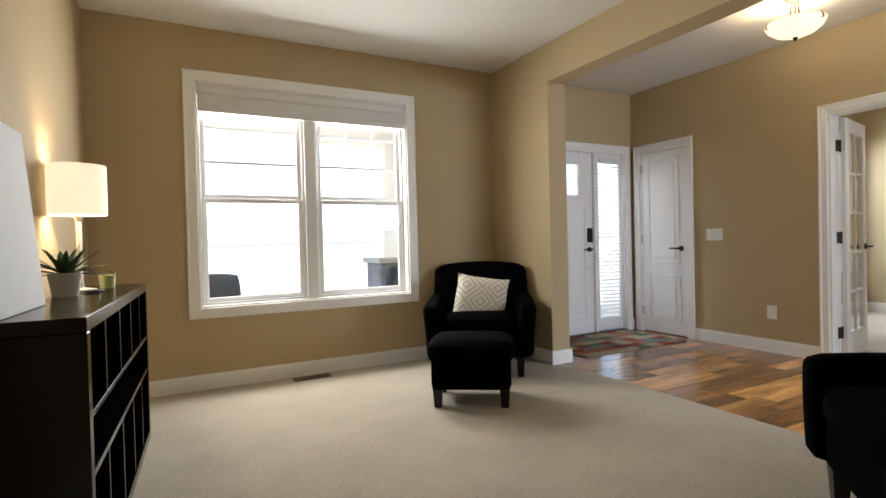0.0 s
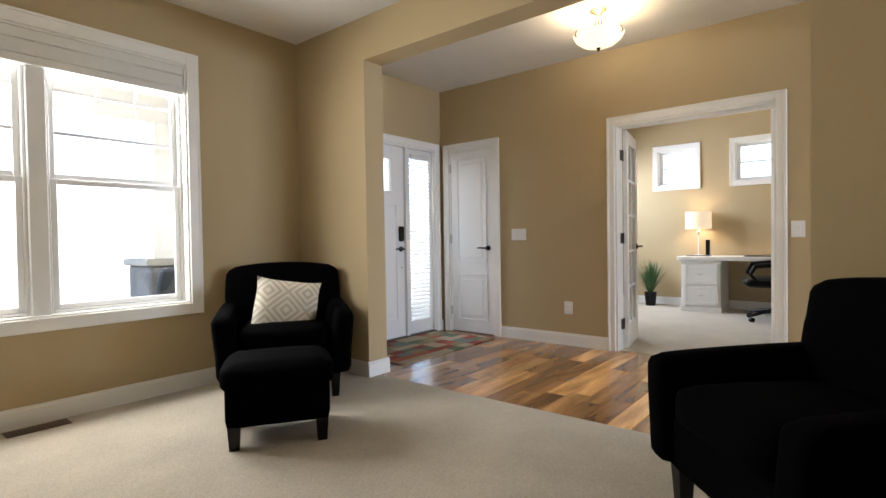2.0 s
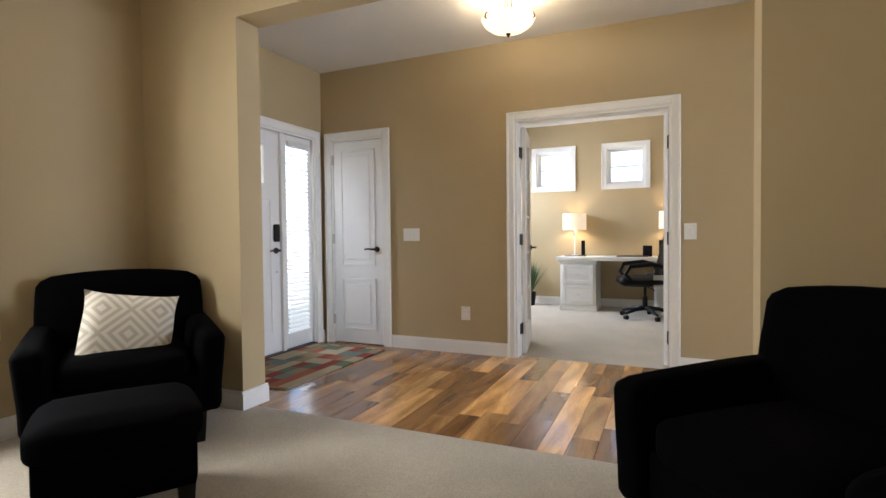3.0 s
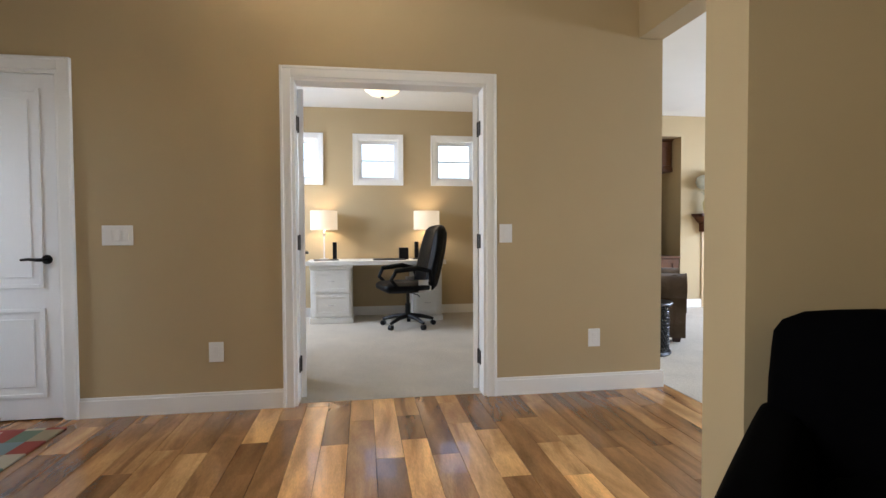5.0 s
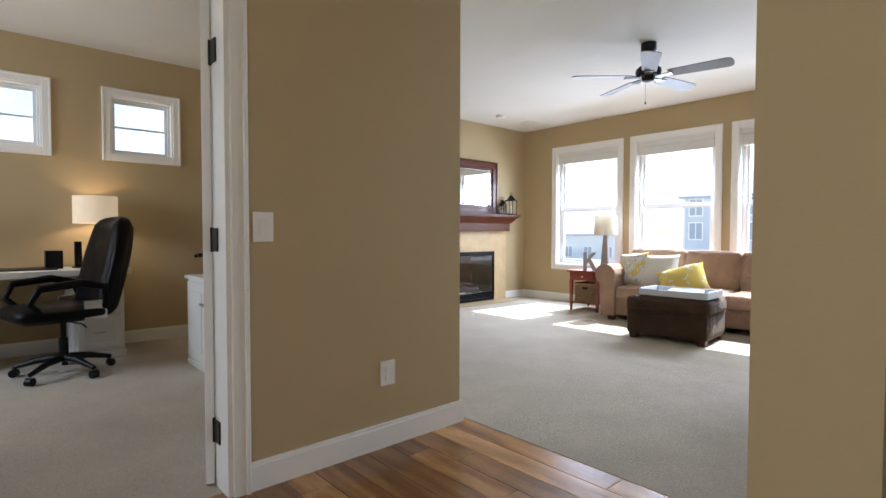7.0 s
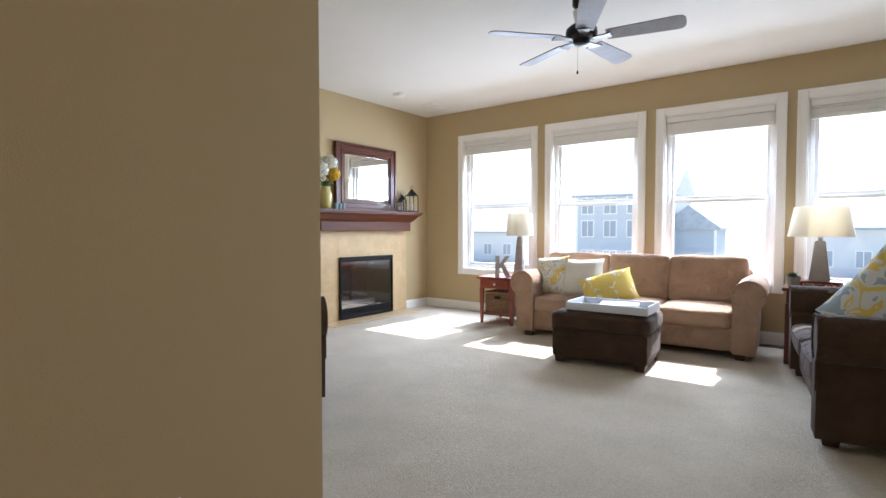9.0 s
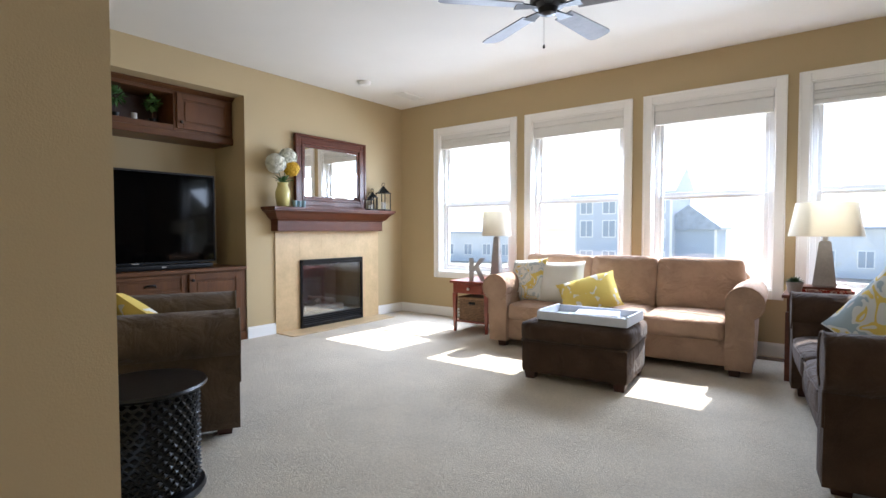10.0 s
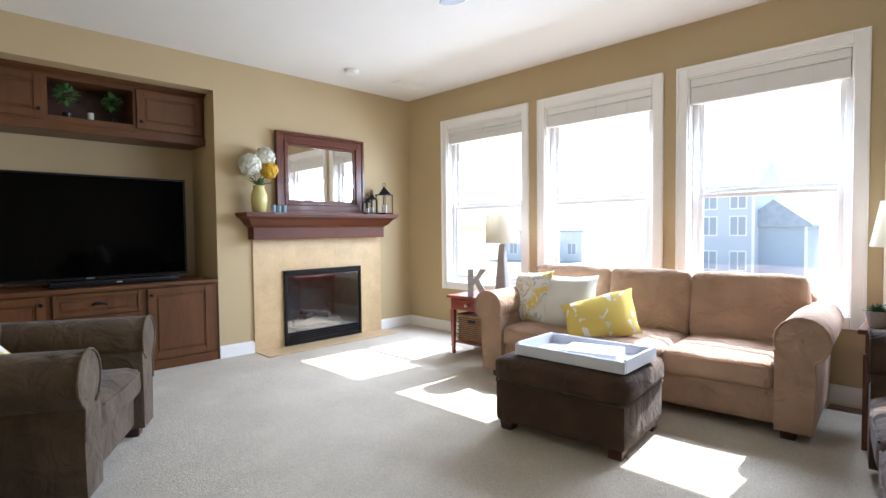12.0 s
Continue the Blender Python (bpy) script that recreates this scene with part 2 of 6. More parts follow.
def lathe(profile, n=24, at=(0, 0, 0), into=None, cap=True):
    """A turned body from (radius, height) pairs."""
    bm = into or bmesh.new()
    rings = []
    for rr, z in profile:
        rings.append([bm.verts.new((at[0] + rr * math.cos(6.28318 * i / n), at[1] + rr * math.sin(6.28318 * i / n), at[2] + z)) for i in range(n)])
    for a, b in zip(rings, rings[1:]):
        for i in range(n):
            bm.faces.new((a[i], a[(i + 1) % n], b[(i + 1) % n], b[i]))
    if cap:
        bm.faces.new(rings[0][::-1])
        bm.faces.new(rings[-1])
    return bm


def tube(points, r, n=8, into=None):
    """A round bar along a line of points; r is one radius or one for each point."""
    bm = into or bmesh.new()
    pts = [Vector(p) for p in points]
    rs = r if isinstance(r, (list, tuple)) else [r] * len(pts)
    rings = []
    for i, p in enumerate(pts):
        d = (pts[min(i + 1, len(pts) - 1)] - pts[max(i - 1, 0)]).normalized()
        a = d.orthogonal().normalized() if i == 0 else (a - a.dot(d) * d).normalized()
        b = d.cross(a)
        rings.append([bm.verts.new(p + (a * math.cos(6.28318 * k / n) + b * math.sin(6.28318 * k / n)) * rs[i]) for k in range(n)])
    for u, w in zip(rings, rings[1:]):
        for k in range(n):
            bm.faces.new((u[k], u[(k + 1) % n], w[(k + 1) % n], w[k]))
    bm.faces.new(rings[0][::-1])
    bm.faces.new(rings[-1])
    return bm


def prism(outline, y0, y1, into=None, axis="y"):
    """An outline in (x, z) drawn out along y, or (y, z) along x, or (x, y) along z."""
    bm = into or bmesh.new()

    def p(u, w, s):
        return {"y": (u, s, w), "x": (s, u, w), "z": (u, w, s)}[axis]

    a = [bm.verts.new(p(u, w, y0)) for u, w in outline]
    b = [bm.verts.new(p(u, w, y1)) for u, w in outline]
    k = len(outline)
    for i in range(k):
        bm.faces.new((a[i], a[(i + 1) % k], b[(i + 1) % k], b[i]))
    bm.faces.new(a[::-1])
    bm.faces.new(b)
    return bm


def finish(bm, name, material, smooth=False):
    bmesh.ops.recalc_face_normals(bm, faces=bm.faces[:])
    me = bpy.data.meshes.new(name)
    bm.to_mesh(me)
    bm.free()
    if material is not None:
        me.materials.append(material)
    if smooth:
        for p in me.polygons:
            p.use_smooth = True
        me.set_sharp_from_angle(angle=radians(50))
    return me


def part(name, bm, material, parent=None, label="", smooth=False, m=None):
    ob = new(name, finish(bm, name, material, smooth))
    if parent is not None:
        ob.parent = parent
    if m is not None:
        ob.matrix_basis = m
    return tagged(ob, label) if label else ob


def thing(name, label, category, x=0, y=0, z=0, turn=0, group="", kind=""):
    ob = new(name)
    ob.empty_display_size = 0.1
    ob.matrix_basis = pose(x, y, z, 0, 0, turn)
    return tagged(ob, label, category, group, kind)


def structure(name, bm, material, label="", smooth=False):
    return tagged(part(name, bm, material, None, label, smooth), kind="structure")


def wall(name, axis, at, thick, u0, u1, z0, z1, holes=(), label=""):
    """A wall across 'axis' from at to at + thick, along the other axis from u0 to u1, with openings (u0, u1, z0, z1) right through it."""
    us = sorted({u0, u1, *[h for o in holes for h in o[:2]]})
    zs = sorted({z0, z1, *[h for o in holes for h in o[2:]]})
    full = {}
    for i in range(len(us) - 1):
        for j in range(len(zs) - 1):
            cu, cz = (us[i] + us[i + 1]) / 2, (zs[j] + zs[j + 1]) / 2
            full[i, j] = not any(o[0] < cu < o[1] and o[2] < cz < o[3] for o in holes)
    bm = bmesh.new()

    def quad(*pts):
        bm.faces.new([bm.verts.new((d, u, z) if axis == "x" else (u, d, z)) for d, u, z in pts])

    a, b = at, at + thick
    for (i, j), on in full.items():
        if not on:
            continue
        l, r, lo, hi = us[i], us[i + 1], zs[j], zs[j + 1]
        for d in (a, b):
            quad((d, l, lo), (d, r, lo), (d, r, hi), (d, l, hi))
        if not full.get((i - 1, j)):
            quad((a, l, lo), (b, l, lo), (b, l, hi), (a, l, hi))
        if not full.get((i + 1, j)):
            quad((a, r, lo), (b, r, lo), (b, r, hi), (a, r, hi))
        if not full.get((i, j - 1)):
            quad((a, l, lo), (b, l, lo), (b, r, lo), (a, r, lo))
        if not full.get((i, j + 1)):
            quad((a, l, hi), (b, l, hi), (b, r, hi), (a, r, hi))
    bmesh.ops.remove_doubles(bm, verts=bm.verts[:], dist=1e-5)
    return structure(name, bm, M_WALL, label or "tan painted plaster wall")

# ---- the large structure ----
CEIL, HEAD = 2.73, 2.41
FRONT, EAST, WEST, SOUTH = 4.33, 4.58, -0.70, -4.94
FIRE, FAR, NORTH_OFF, OFF_S = 8.0, 8.15, 3.62, -0.02
FRONT_WIN = (-0.01, 1.71, 0.62, 2.32)
LR_WINS = [(6.30, 7.342, 0.575, 2.315), (5.0, 6.033, 0.575, 2.315), (3.722, 4.732, 0.575, 2.315), (2.47, 3.48, 0.575, 2.315)]
OFF_WINS = [(2.44, 2.97, 1.79, 2.33), (1.40, 1.928, 1.79, 2.33), (0.367, 0.895, 1.79, 2.33)]

wall("wall_front", "y", FRONT, 0.16, WEST - 0.14, 5.5, -0.05, CEIL, [FRONT_WIN, (3.06, 4.46, 0.0, 2.05)], "tan painted front wall with window and entry door")
wall("wall_west", "x", WEST - 0.14, 0.14, -0.74, FRONT, -0.05, CEIL)
wall("wall_sitting_south", "y", -0.74, 0.14, WEST, 2.65, -0.05, CEIL)
wall("wall_stub", "x", 2.65, 0.19, 3.49, FRONT, -0.05, CEIL, (), "short tan wall beside the entry opening")
wall("wall_hall", "x", 2.65, 0.19, -0.74, 0.75, -0.05, CEIL, (), "tan wall end between sitting room and hall")
wall("wall_header_sitting", "x", 2.65, 0.19, 0.75, 3.49, HEAD, CEIL, (), "tan header over the wide opening")
wall("wall_entry_east", "x", EAST, 0.14, -0.180, FRONT, -0.05, CEIL, [(1.07, 2.303, 0.0, 2.053), (3.605, 4.205, 0.0, 2.035)], "tan painted wall with closet and office doors")
wall("wall_header_hall", "y", -0.180, 0.175, 2.84, EAST, HEAD, CEIL, (), "tan header between hall and living room")
wall("wall_office_south", "y", -0.180, 0.175, EAST + 0.14, FAR + 0.14, -0.05, CEIL)
wall("wall_office_east", "x", FAR, 0.16, OFF_S, NORTH_OFF, -0.05, CEIL, OFF_WINS, "tan office wall with three small high windows")
OFF_NWIN = (6.3, 7.9, 0.62, 2.325)
wall("wall_office_north", "y", NORTH_OFF, 0.16, 5.5, FAR + 0.16, -0.05, CEIL, [OFF_NWIN])
wall("wall_closet", "x", 5.5, 0.1, NORTH_OFF + 0.16, FRONT, -0.05, CEIL)
wall("wall_closet_back", "y", NORTH_OFF - 0.1, 0.1, EAST + 0.14, 5.6, -0.05, CEIL)
wall("wall_fireplace", "x", FIRE, 0.12, SOUTH, -0.180, -0.05, CEIL, [(-2.61, -0.77, 0.0, 2.44), (-4.155, -3.255, 0.0, 0.765)], "tan wall with fireplace and media niche")
wall("wall_niche_back", "x", 8.56, 0.08, -2.75, -0.63, -0.05, 2.6)
wall("wall_niche_side", "y", -2.75, 0.14, 8.12, 8.56, -0.05, 2.6)
wall("wall_niche_side_2", "y", -0.77, 0.14, 8.12, 8.56, -0.05, 2.6)
structure("wall_niche_top", bm_box(8.12, 8.56, -2.61, -0.77, 2.44, 2.6), M_WALL)
wall("wall_living_south", "y", SOUTH - 0.16, 0.16, 0.5, FIRE + 0.12, -0.05, CEIL, LR_WINS, "tan living room wall with four tall windows")
wall("wall_living_west", "x", 0.5, 0.14, SOUTH, -0.74, -0.05, CEIL)

structure("ceiling_sitting", bm_box(WEST - 0.1, 2.66, -0.7, FRONT + 0.1, CEIL, CEIL + 0.1), M_CEIL, "white textured ceiling")
structure("ceiling_entry", bm_box(2.664, EAST + 0.1, -0.13, FRONT + 0.1, CEIL, CEIL + 0.1), M_CEIL, "white textured ceiling")
structure("ceiling_office", bm_box(EAST + 0.104, FAR + 0.1, -0.13, FRONT + 0.1, CEIL, CEIL + 0.1), M_CEIL, "white textured ceiling")
structure("ceiling_living", bm_box(0.55, FIRE + 0.1, SOUTH - 0.1, -0.134, CEIL + 0.001, CEIL + 0.1), M_CEIL, "white textured ceiling")
structure("roof", bm_box(-1.2, 9.0, -5.5, 5.0, CEIL + 0.105, CEIL + 0.25), M_UNDER)

structure("floor_carpet_sitting", bm_box(WEST, 2.745, -0.6, FRONT, -0.04, 0.006), M_CARPET, "beige cut-pile carpet")
structure("floor_carpet_office", bm_box(EAST + 0.06, FAR, OFF_S, NORTH_OFF, -0.04, 0.005), M_CARPET, "beige cut-pile carpet")
structure("floor_carpet_living", bm_box(0.64, FIRE + 0.003, SOUTH, -0.235, -0.04, 0.006), M_CARPET, "beige cut-pile carpet")
structure("floor_carpet_edge", bm_box(EAST + 0.06, FIRE + 0.003, -0.235, -0.180, -0.04, 0.0055), M_CARPET, "beige cut-pile carpet")
structure("floor_closet", bm_box(EAST + 0.06, 5.5, NORTH_OFF + 0.004, FRONT, -0.05, 0.004), M_CARPET)
FLOOR_ENTRY = structure("floor_entry", bm_box(2.745, EAST + 0.06, -0.235, FRONT, -0.04, -0.006), M_UNDER, "multi-toned acacia plank floor")
structure("floor_niche", bm_box(FIRE + 0.003, 8.56, -2.61, -0.77, -0.04, 0.002), M_UNDER)


def baseboard(x0, y0, x1, y1, nx, ny):
    """White skirting along a line, standing out to the side (nx, ny)."""
    t, h = 0.016, 0.105
    bm = bm_box(min(x0, x1, x0 + nx * t, x1 + nx * t), max(x0, x1, x0 + nx * t, x1 + nx * t), min(y0, y1, y0 + ny * t, y1 + ny * t),
                max(y0, y1, y0 + ny * t, y1 + ny * t), 0.0, h)
    lip = 0.010
    bm_box(min(x0, x1, x0 + nx * lip, x1 + nx * lip), max(x0, x1, x0 + nx * lip, x1 + nx * lip), min(y0, y1, y0 + ny * lip, y1 + ny * lip),
           max(y0, y1, y0 + ny * lip, y1 + ny * lip), h + 0.0005, h + 0.016, into=bm)
    structure("baseboard", bm, M_TRIM, "white painted baseboard")


for line in ((WEST, FRONT, 2.65, FRONT, 0, -1), (WEST, -0.6, WEST, FRONT, 1, 0), (2.65, 3.49, 2.65, FRONT, -1, 0), (2.634, 3.49, 2.856, 3.49, 0, -1),
             (2.84, 3.49, 2.84, FRONT, 1, 0), (2.65, -0.6, 2.65, 0.75, -1, 0), (2.634, 0.75, 2.856, 0.75, 0, 1), (2.84, -0.74, 2.84, 0.75, 1, 0),
             (EAST, -0.180, EAST, 1.005, -1, 0), (EAST, 2.365, EAST, 3.53, -1, 0), (EAST - 0.016, -0.180, 8.0, -0.180, 0, -1),
             (2.84, FRONT, 2.98, FRONT, 0, -1), (4.545, FRONT, EAST, FRONT, 0, -1), (EAST + 0.14, OFF_S, FAR, OFF_S, 0, 1), (FAR, OFF_S, FAR, NORTH_OFF, -1, 0),
             (EAST + 0.14, 2.37, EAST + 0.14, NORTH_OFF - 0.1, 1, 0), (5.6, NORTH_OFF, FAR, NORTH_OFF, 0, -1), (FIRE, -2.935, FIRE, -2.61, -1, 0), (FIRE, SOUTH, FIRE, -4.467, -1, 0),
             (0.64, SOUTH, FIRE, SOUTH, 0, 1), (FIRE, -0.77, FIRE, -0.196, -1, 0), (0.64, SOUTH, 0.64, -0.74, 1, 0), (0.64, -0.74, 2.84, -0.74, 0, -1)):
    baseboard(*line)


def casing(name, axis, face, side, u0, u1, z0, z1, w=0.08, t=0.018, sill=False, bottom=True):
    """Flat white casing round an opening, mitred look with a raised outer edge."""
    bm = bmesh.new()

    def slab(a, b, c, d, lift):
        lo, hi = sorted((face, face + side * lift))
        bm_box(*((lo, hi, a, b) if axis == "x" else (a, b, lo, hi)), c, d, bevel=0.003, into=bm)

    slab(u0 - w, u0, z0 - (w if bottom else 0), z1 + w, t)
    slab(u1, u1 + w, z0 - (w if bottom else 0), z1 + w, t)
    slab(u0 + 0.0005, u1 - 0.0005, z1, z1 + w, t)
    e = 0.016
    slab(u0 - w - 0.002, u0 - w + e, z0 - (w if bottom else 0), z1 + w + 0.002, t + 0.007)
    slab(u1 + w - e, u1 + w + 0.002, z0 - (w if bottom else 0), z1 + w + 0.002, t + 0.007)
    slab(u0 - w + e + 0.001, u1 + w - e - 0.001, z1 + w - e, z1 + w + 0.002, t + 0.007)
    if bottom:
        slab(u0 + 0.0005, u1 - 0.0005, z0 - w, z0, t)
    return structure(name, bm, M_TRIM, "white painted casing")


def window_unit(name, axis, inner, outward, u0, u1, z0, z1, lights=1, rail=None, label="", bars=(), blind=0.0, f=0.04, q=0.034, gap=0.10):
    """A white window set into the wall: reveal, frame, sashes, panes, and a raised blind under the head."""
    w = thing(name, label, "window", kind="structure")

    def bx(d0, d1, a, b, c, d, bev=0.0, into=None):
        lo, hi = sorted((inner + outward * d0, inner + outward * d1))
        return bm_box(*((lo, hi, a, b) if axis == "x" else (a, b, lo, hi)), c, d, bevel=bev, into=into)

    bm = bx(0.0, 0.155, u0 - 0.001, u0 + 0.012, z0, z1)
    bx(0.0, 0.155, u1 - 0.012, u1 + 0.001, z0, z1, into=bm)
    bx(0.0, 0.155, u0 + 0.0125, u1 - 0.0125, z1 - 0.012, z1 + 0.001, into=bm)
    bx(0.0, 0.155, u0 + 0.0125, u1 - 0.0125, z0 - 0.001, z0 + 0.012, into=bm)
    part("reveal", bm, M_TRIM, w)
    n = lights
    step = (u1 - u0 - 0.024 - gap * (n - 1)) / n
    for k in range(n):
        a = u0 + 0.012 + k * (step + gap)
        b = a + step
        fr = bx(0.07, 0.14, a, a + f, z0 + 0.012, z1 - 0.012, 0.004)
        bx(0.07, 0.14, b - f, b, z0 + 0.012, z1 - 0.012, 0.004, fr)
        bx(0.07, 0.14, a + f, b - f, z1 - 0.012 - f, z1 - 0.0125, 0.004, fr)
        bx(0.07, 0.14, a + f, b - f, z0 + 0.0125, z0 + 0.012 + f, 0.004, fr)
        part("window_frame", fr, M_VINYL, w)
        lo, hi = z0 + 0.012 + f, z1 - 0.012 - f
        halves = [(lo, rail, 0.08, 0.105), (rail, hi, 0.107, 0.13)] if rail else [(lo, hi, 0.09, 0.12)]
        for s0, s1, d0, d1 in halves:
            sa = bx(d0, d1, a + f, a + f + q, s0, s1, 0.003)
            bx(d0, d1, b - f - q, b - f, s0, s1, 0.003, sa)
            bx(d0, d1, a + f + q, b - f - q, s1 - q, s1, 0.003, sa)
            bx(d0, d1, a + f + q, b - f - q, s0, s0 + q, 0.003, sa)
            sash = part("sash", sa, M_VINYL, w)
            mid = (d0 + d1) / 2
            pane = part("pane", bx(mid - 0.002, mid + 0.002, a + f + q - 0.004, b - f - q + 0.004, s0 + q - 0.004, s1 - q + 0.004), M_GLASS, sash)
            pane.visible_shadow = False
        for kind, at in bars:
            if kind == "h":
                part("grille_bar", bx(0.11, 0.118, a + f, b - f, at - 0.010, at + 0.010), M_VINYL, w)
            else:
                x = a + f + (b - a - 2 * f) * at[0]
                part("grille_bar", bx(0.119, 0.127, x - 0.010, x + 0.010, at[1], at[2]), M_VINYL, w)
    for k in range(n - 1):
        a = u0 + 0.012 + (k + 1) * step + k * gap
        part("mullion", bx(0.04, 0.14, a, a + gap, z0 + 0.012, z1 - 0.012, 0.004), M_VINYL, w)
    if blind:
        bl = thing("window_blind", "white faux-wood blind drawn up under the window head", "blind")
        part("headrail", bx(0.006, 0.064, u0 + 0.016, u1 - 0.016, z1 - 0.075, z1 - 0.014, 0.004), M_BLIND, bl)
        z = z1 - 0.082
        rnd = random.Random(int(u0 * 100))
        while z > z1 - blind + 0.022:
            part("slat", bx(0.010, 0.060, u0 + 0.02, u1 - 0.02, z - 0.0074, z, 0.0), M_BLIND, bl)
            z -= 0.0080 + (0.006 if rnd.random() < 0.08 else 0.0)
        part("bottom_rail", bx(0.010, 0.060, u0 + 0.02, u1 - 0.02, z1 - blind, z1 - blind + 0.02, 0.004), M_BLIND, bl)
        if blind < 0.25:
            for share in (0.22, 0.5, 0.78):
                x = u0 + (u1 - u0) * share
                part("ladder_tape", bx(0.004, 0.008, x - 0.002, x + 0.002, z1 - blind, z1 - 0.02), M_BLIND, bl)
    return w


window_unit("window_1", "y", FRONT, 1, *FRONT_WIN, lights=2, rail=1.455, label="white double-hung twin window with bright daylight", blind=0.215,
            bars=[("h", 1.74), ("h", 2.005)] + [("v", (u, 1.93, 2.27)) for u in (0.36, 0.67)], f=0.02, q=0.034, gap=0.095)
casing("trim_window_front", "y", FRONT, -1, *FRONT_WIN)
for i, wn in enumerate(LR_WINS):
    window_unit("window_%d" % (i + 2), "y", SOUTH, -1, *wn, lights=1, rail=1.425, label="tall white double-hung window in the living room", blind=(0.185, 0.19, 0.205, 0.19)[i])
    casing("trim_window_living", "y", SOUTH, 1, *wn)
for i, wn in enumerate(OFF_WINS):
    window_unit("window_%d" % (i + 6), "x", FAR, 1, *wn, lights=1, label="small high white awning window in the office", bars=[("h", 2.06)], f=0.018, q=0.022)
    casing("trim_window_office", "x", FAR, -1, *wn, w=0.065)
window_unit("window_9", "y", NORTH_OFF, 1, *OFF_NWIN, lights=2, rail=1.44, label="white double-hung twin window in the office", blind=0.2)
casing("trim_window_office_north", "y", NORTH_OFF, -1, *OFF_NWIN)


def jamb(name, u0, u1, z1, d0, d1, axis="x"):
    bm = bmesh.new()
    for a, b in ((u0 - 0.001, u0 + 0.018), (u1 - 0.018, u1 + 0.001)):
        bm_box(*((d0, d1, a, b) if axis == "x" else (a, b, d0, d1)), 0.0, z1 + 0.001, into=bm)
    bm_box(*((d0, d1, u0 + 0.0185, u1 - 0.0185) if axis == "x" else (u0 + 0.0185, u1 - 0.0185, d0, d1)), z1 - 0.018, z1 + 0.001, into=bm)
    structure(name, bm, M_TRIM, "white painted door jamb")


jamb("trim_jamb_office", 1.07, 2.303, 2.053, EAST - 0.002, EAST + 0.142)
casing("trim_office", "x", EAST, -1, 1.07, 2.303, 0.0, 2.053, w=0.064, bottom=False)
casing("trim_office_in", "x", EAST + 0.14, 1, 1.07, 2.303, 0.0, 2.053, w=0.064, bottom=False)
jamb("trim_jamb_closet", 3.605, 4.205, 2.035, EAST - 0.002, EAST + 0.142)
casing("trim_closet", "x", EAST, -1, 3.605, 4.205, 0.0, 2.035, w=0.072, bottom=False)
jamb("trim_jamb_entry", 3.06, 4.46, 2.05, FRONT - 0.002, FRONT + 0.16, "y")
casing("trim_entry", "y", FRONT, -1, 3.06, 4.46, 0.0, 2.05, w=0.072, bottom=False)


def lever(parent, at, away, along, flip=1):
    """A dark lever handle with its round rose. away: out of the door's face; along: to where the lever points."""
    a, o, l = Vector(at), Vector(away), Vector(along)
    b = tube([a, a + o * 0.012], 0.027, 16)
    tube([a + o * 0.01, a + o * 0.05], 0.010, 10, b)
    tube([a + o * 0.048 - l * 0.006, a + o * 0.052 + l * 0.03, a + o * 0.050 + l * 0.075 + Vector((0, 0, 0.004)), a + o * 0.046 + l * 0.115], [0.011, 0.010, 0.008, 0.007], 8, b)
    return part("door_handle", b, M_BRONZE, parent, "dark bronze lever handle", True)


def moulded_panel(bm_name, parent, axis, face, side, u0, u1, z0, z1):
    """A raised moulding ring with a raised field, as on a moulded door."""
    bm = bmesh.new()

    def fr(i, d0, d1, thick):
        a, b, c, d = u0 + i, u1 - i, z0 + i, z1 - i
        lo, hi = sorted((face + side * d0, face + side * d1))
        for s in ((a, a + thick, c, d), (b - thick, b, c, d), (a + thick, b - thick, c, c + thick), (a + thick, b - thick, d - thick, d)):
            bm_box(*((lo, hi, s[0], s[1]) if axis == "x" else (s[0], s[1], lo, hi)), s[2], s[3], bevel=0.002, into=bm)

    fr(0.0, -0.002, 0.007, 0.022)
    lo, hi = sorted((face - side * 0.002, face + side * 0.005))
    a, b, c, d = u0 + 0.06, u1 - 0.06, z0 + 0.06, z1 - 0.06
    bm_box(*((lo, hi, a, b) if axis == "x" else (a, b, lo, hi)), c, d, bevel=0.0035, into=bm)
    part(bm_name, bm, M_DOOR, parent)


def hinge(parent, x, y, z, material=M_BRONZE, w=0.022):
    b = bm_box(x - 0.006, x + 0.006, y - w / 2, y + w / 2, z - 0.045, z + 0.045, 0.001)
    tube([(x - 0.004, y, z - 0.05), (x - 0.004, y, z + 0.05)], 0.007, 8, b)
    part("hinge", b, material, parent)


closet = thing("door_1", "closed white two-panel closet door with dark lever", "door", kind="structure")
part("door_panel", bm_box(EAST + 0.004, EAST + 0.042, 3.626, 4.184, 0.012, 2.014, 0.002), M_DOOR, closet)
moulded_panel("upper_panel", closet, "x", EAST + 0.004, -1, 3.705, 4.105, 0.78, 1.93)
moulded_panel("lower_panel", closet, "x", EAST + 0.004, -1, 3.705, 4.105, 0.14, 0.66)
lever(closet, (EAST + 0.003, 3.685, 0.945), (-1, 0, 0), (0, 1, 0))
for z in (0.24, 1.05, 1.84):
    hinge(closet, EAST - 0.002, 4.192, z, M_SILVER)

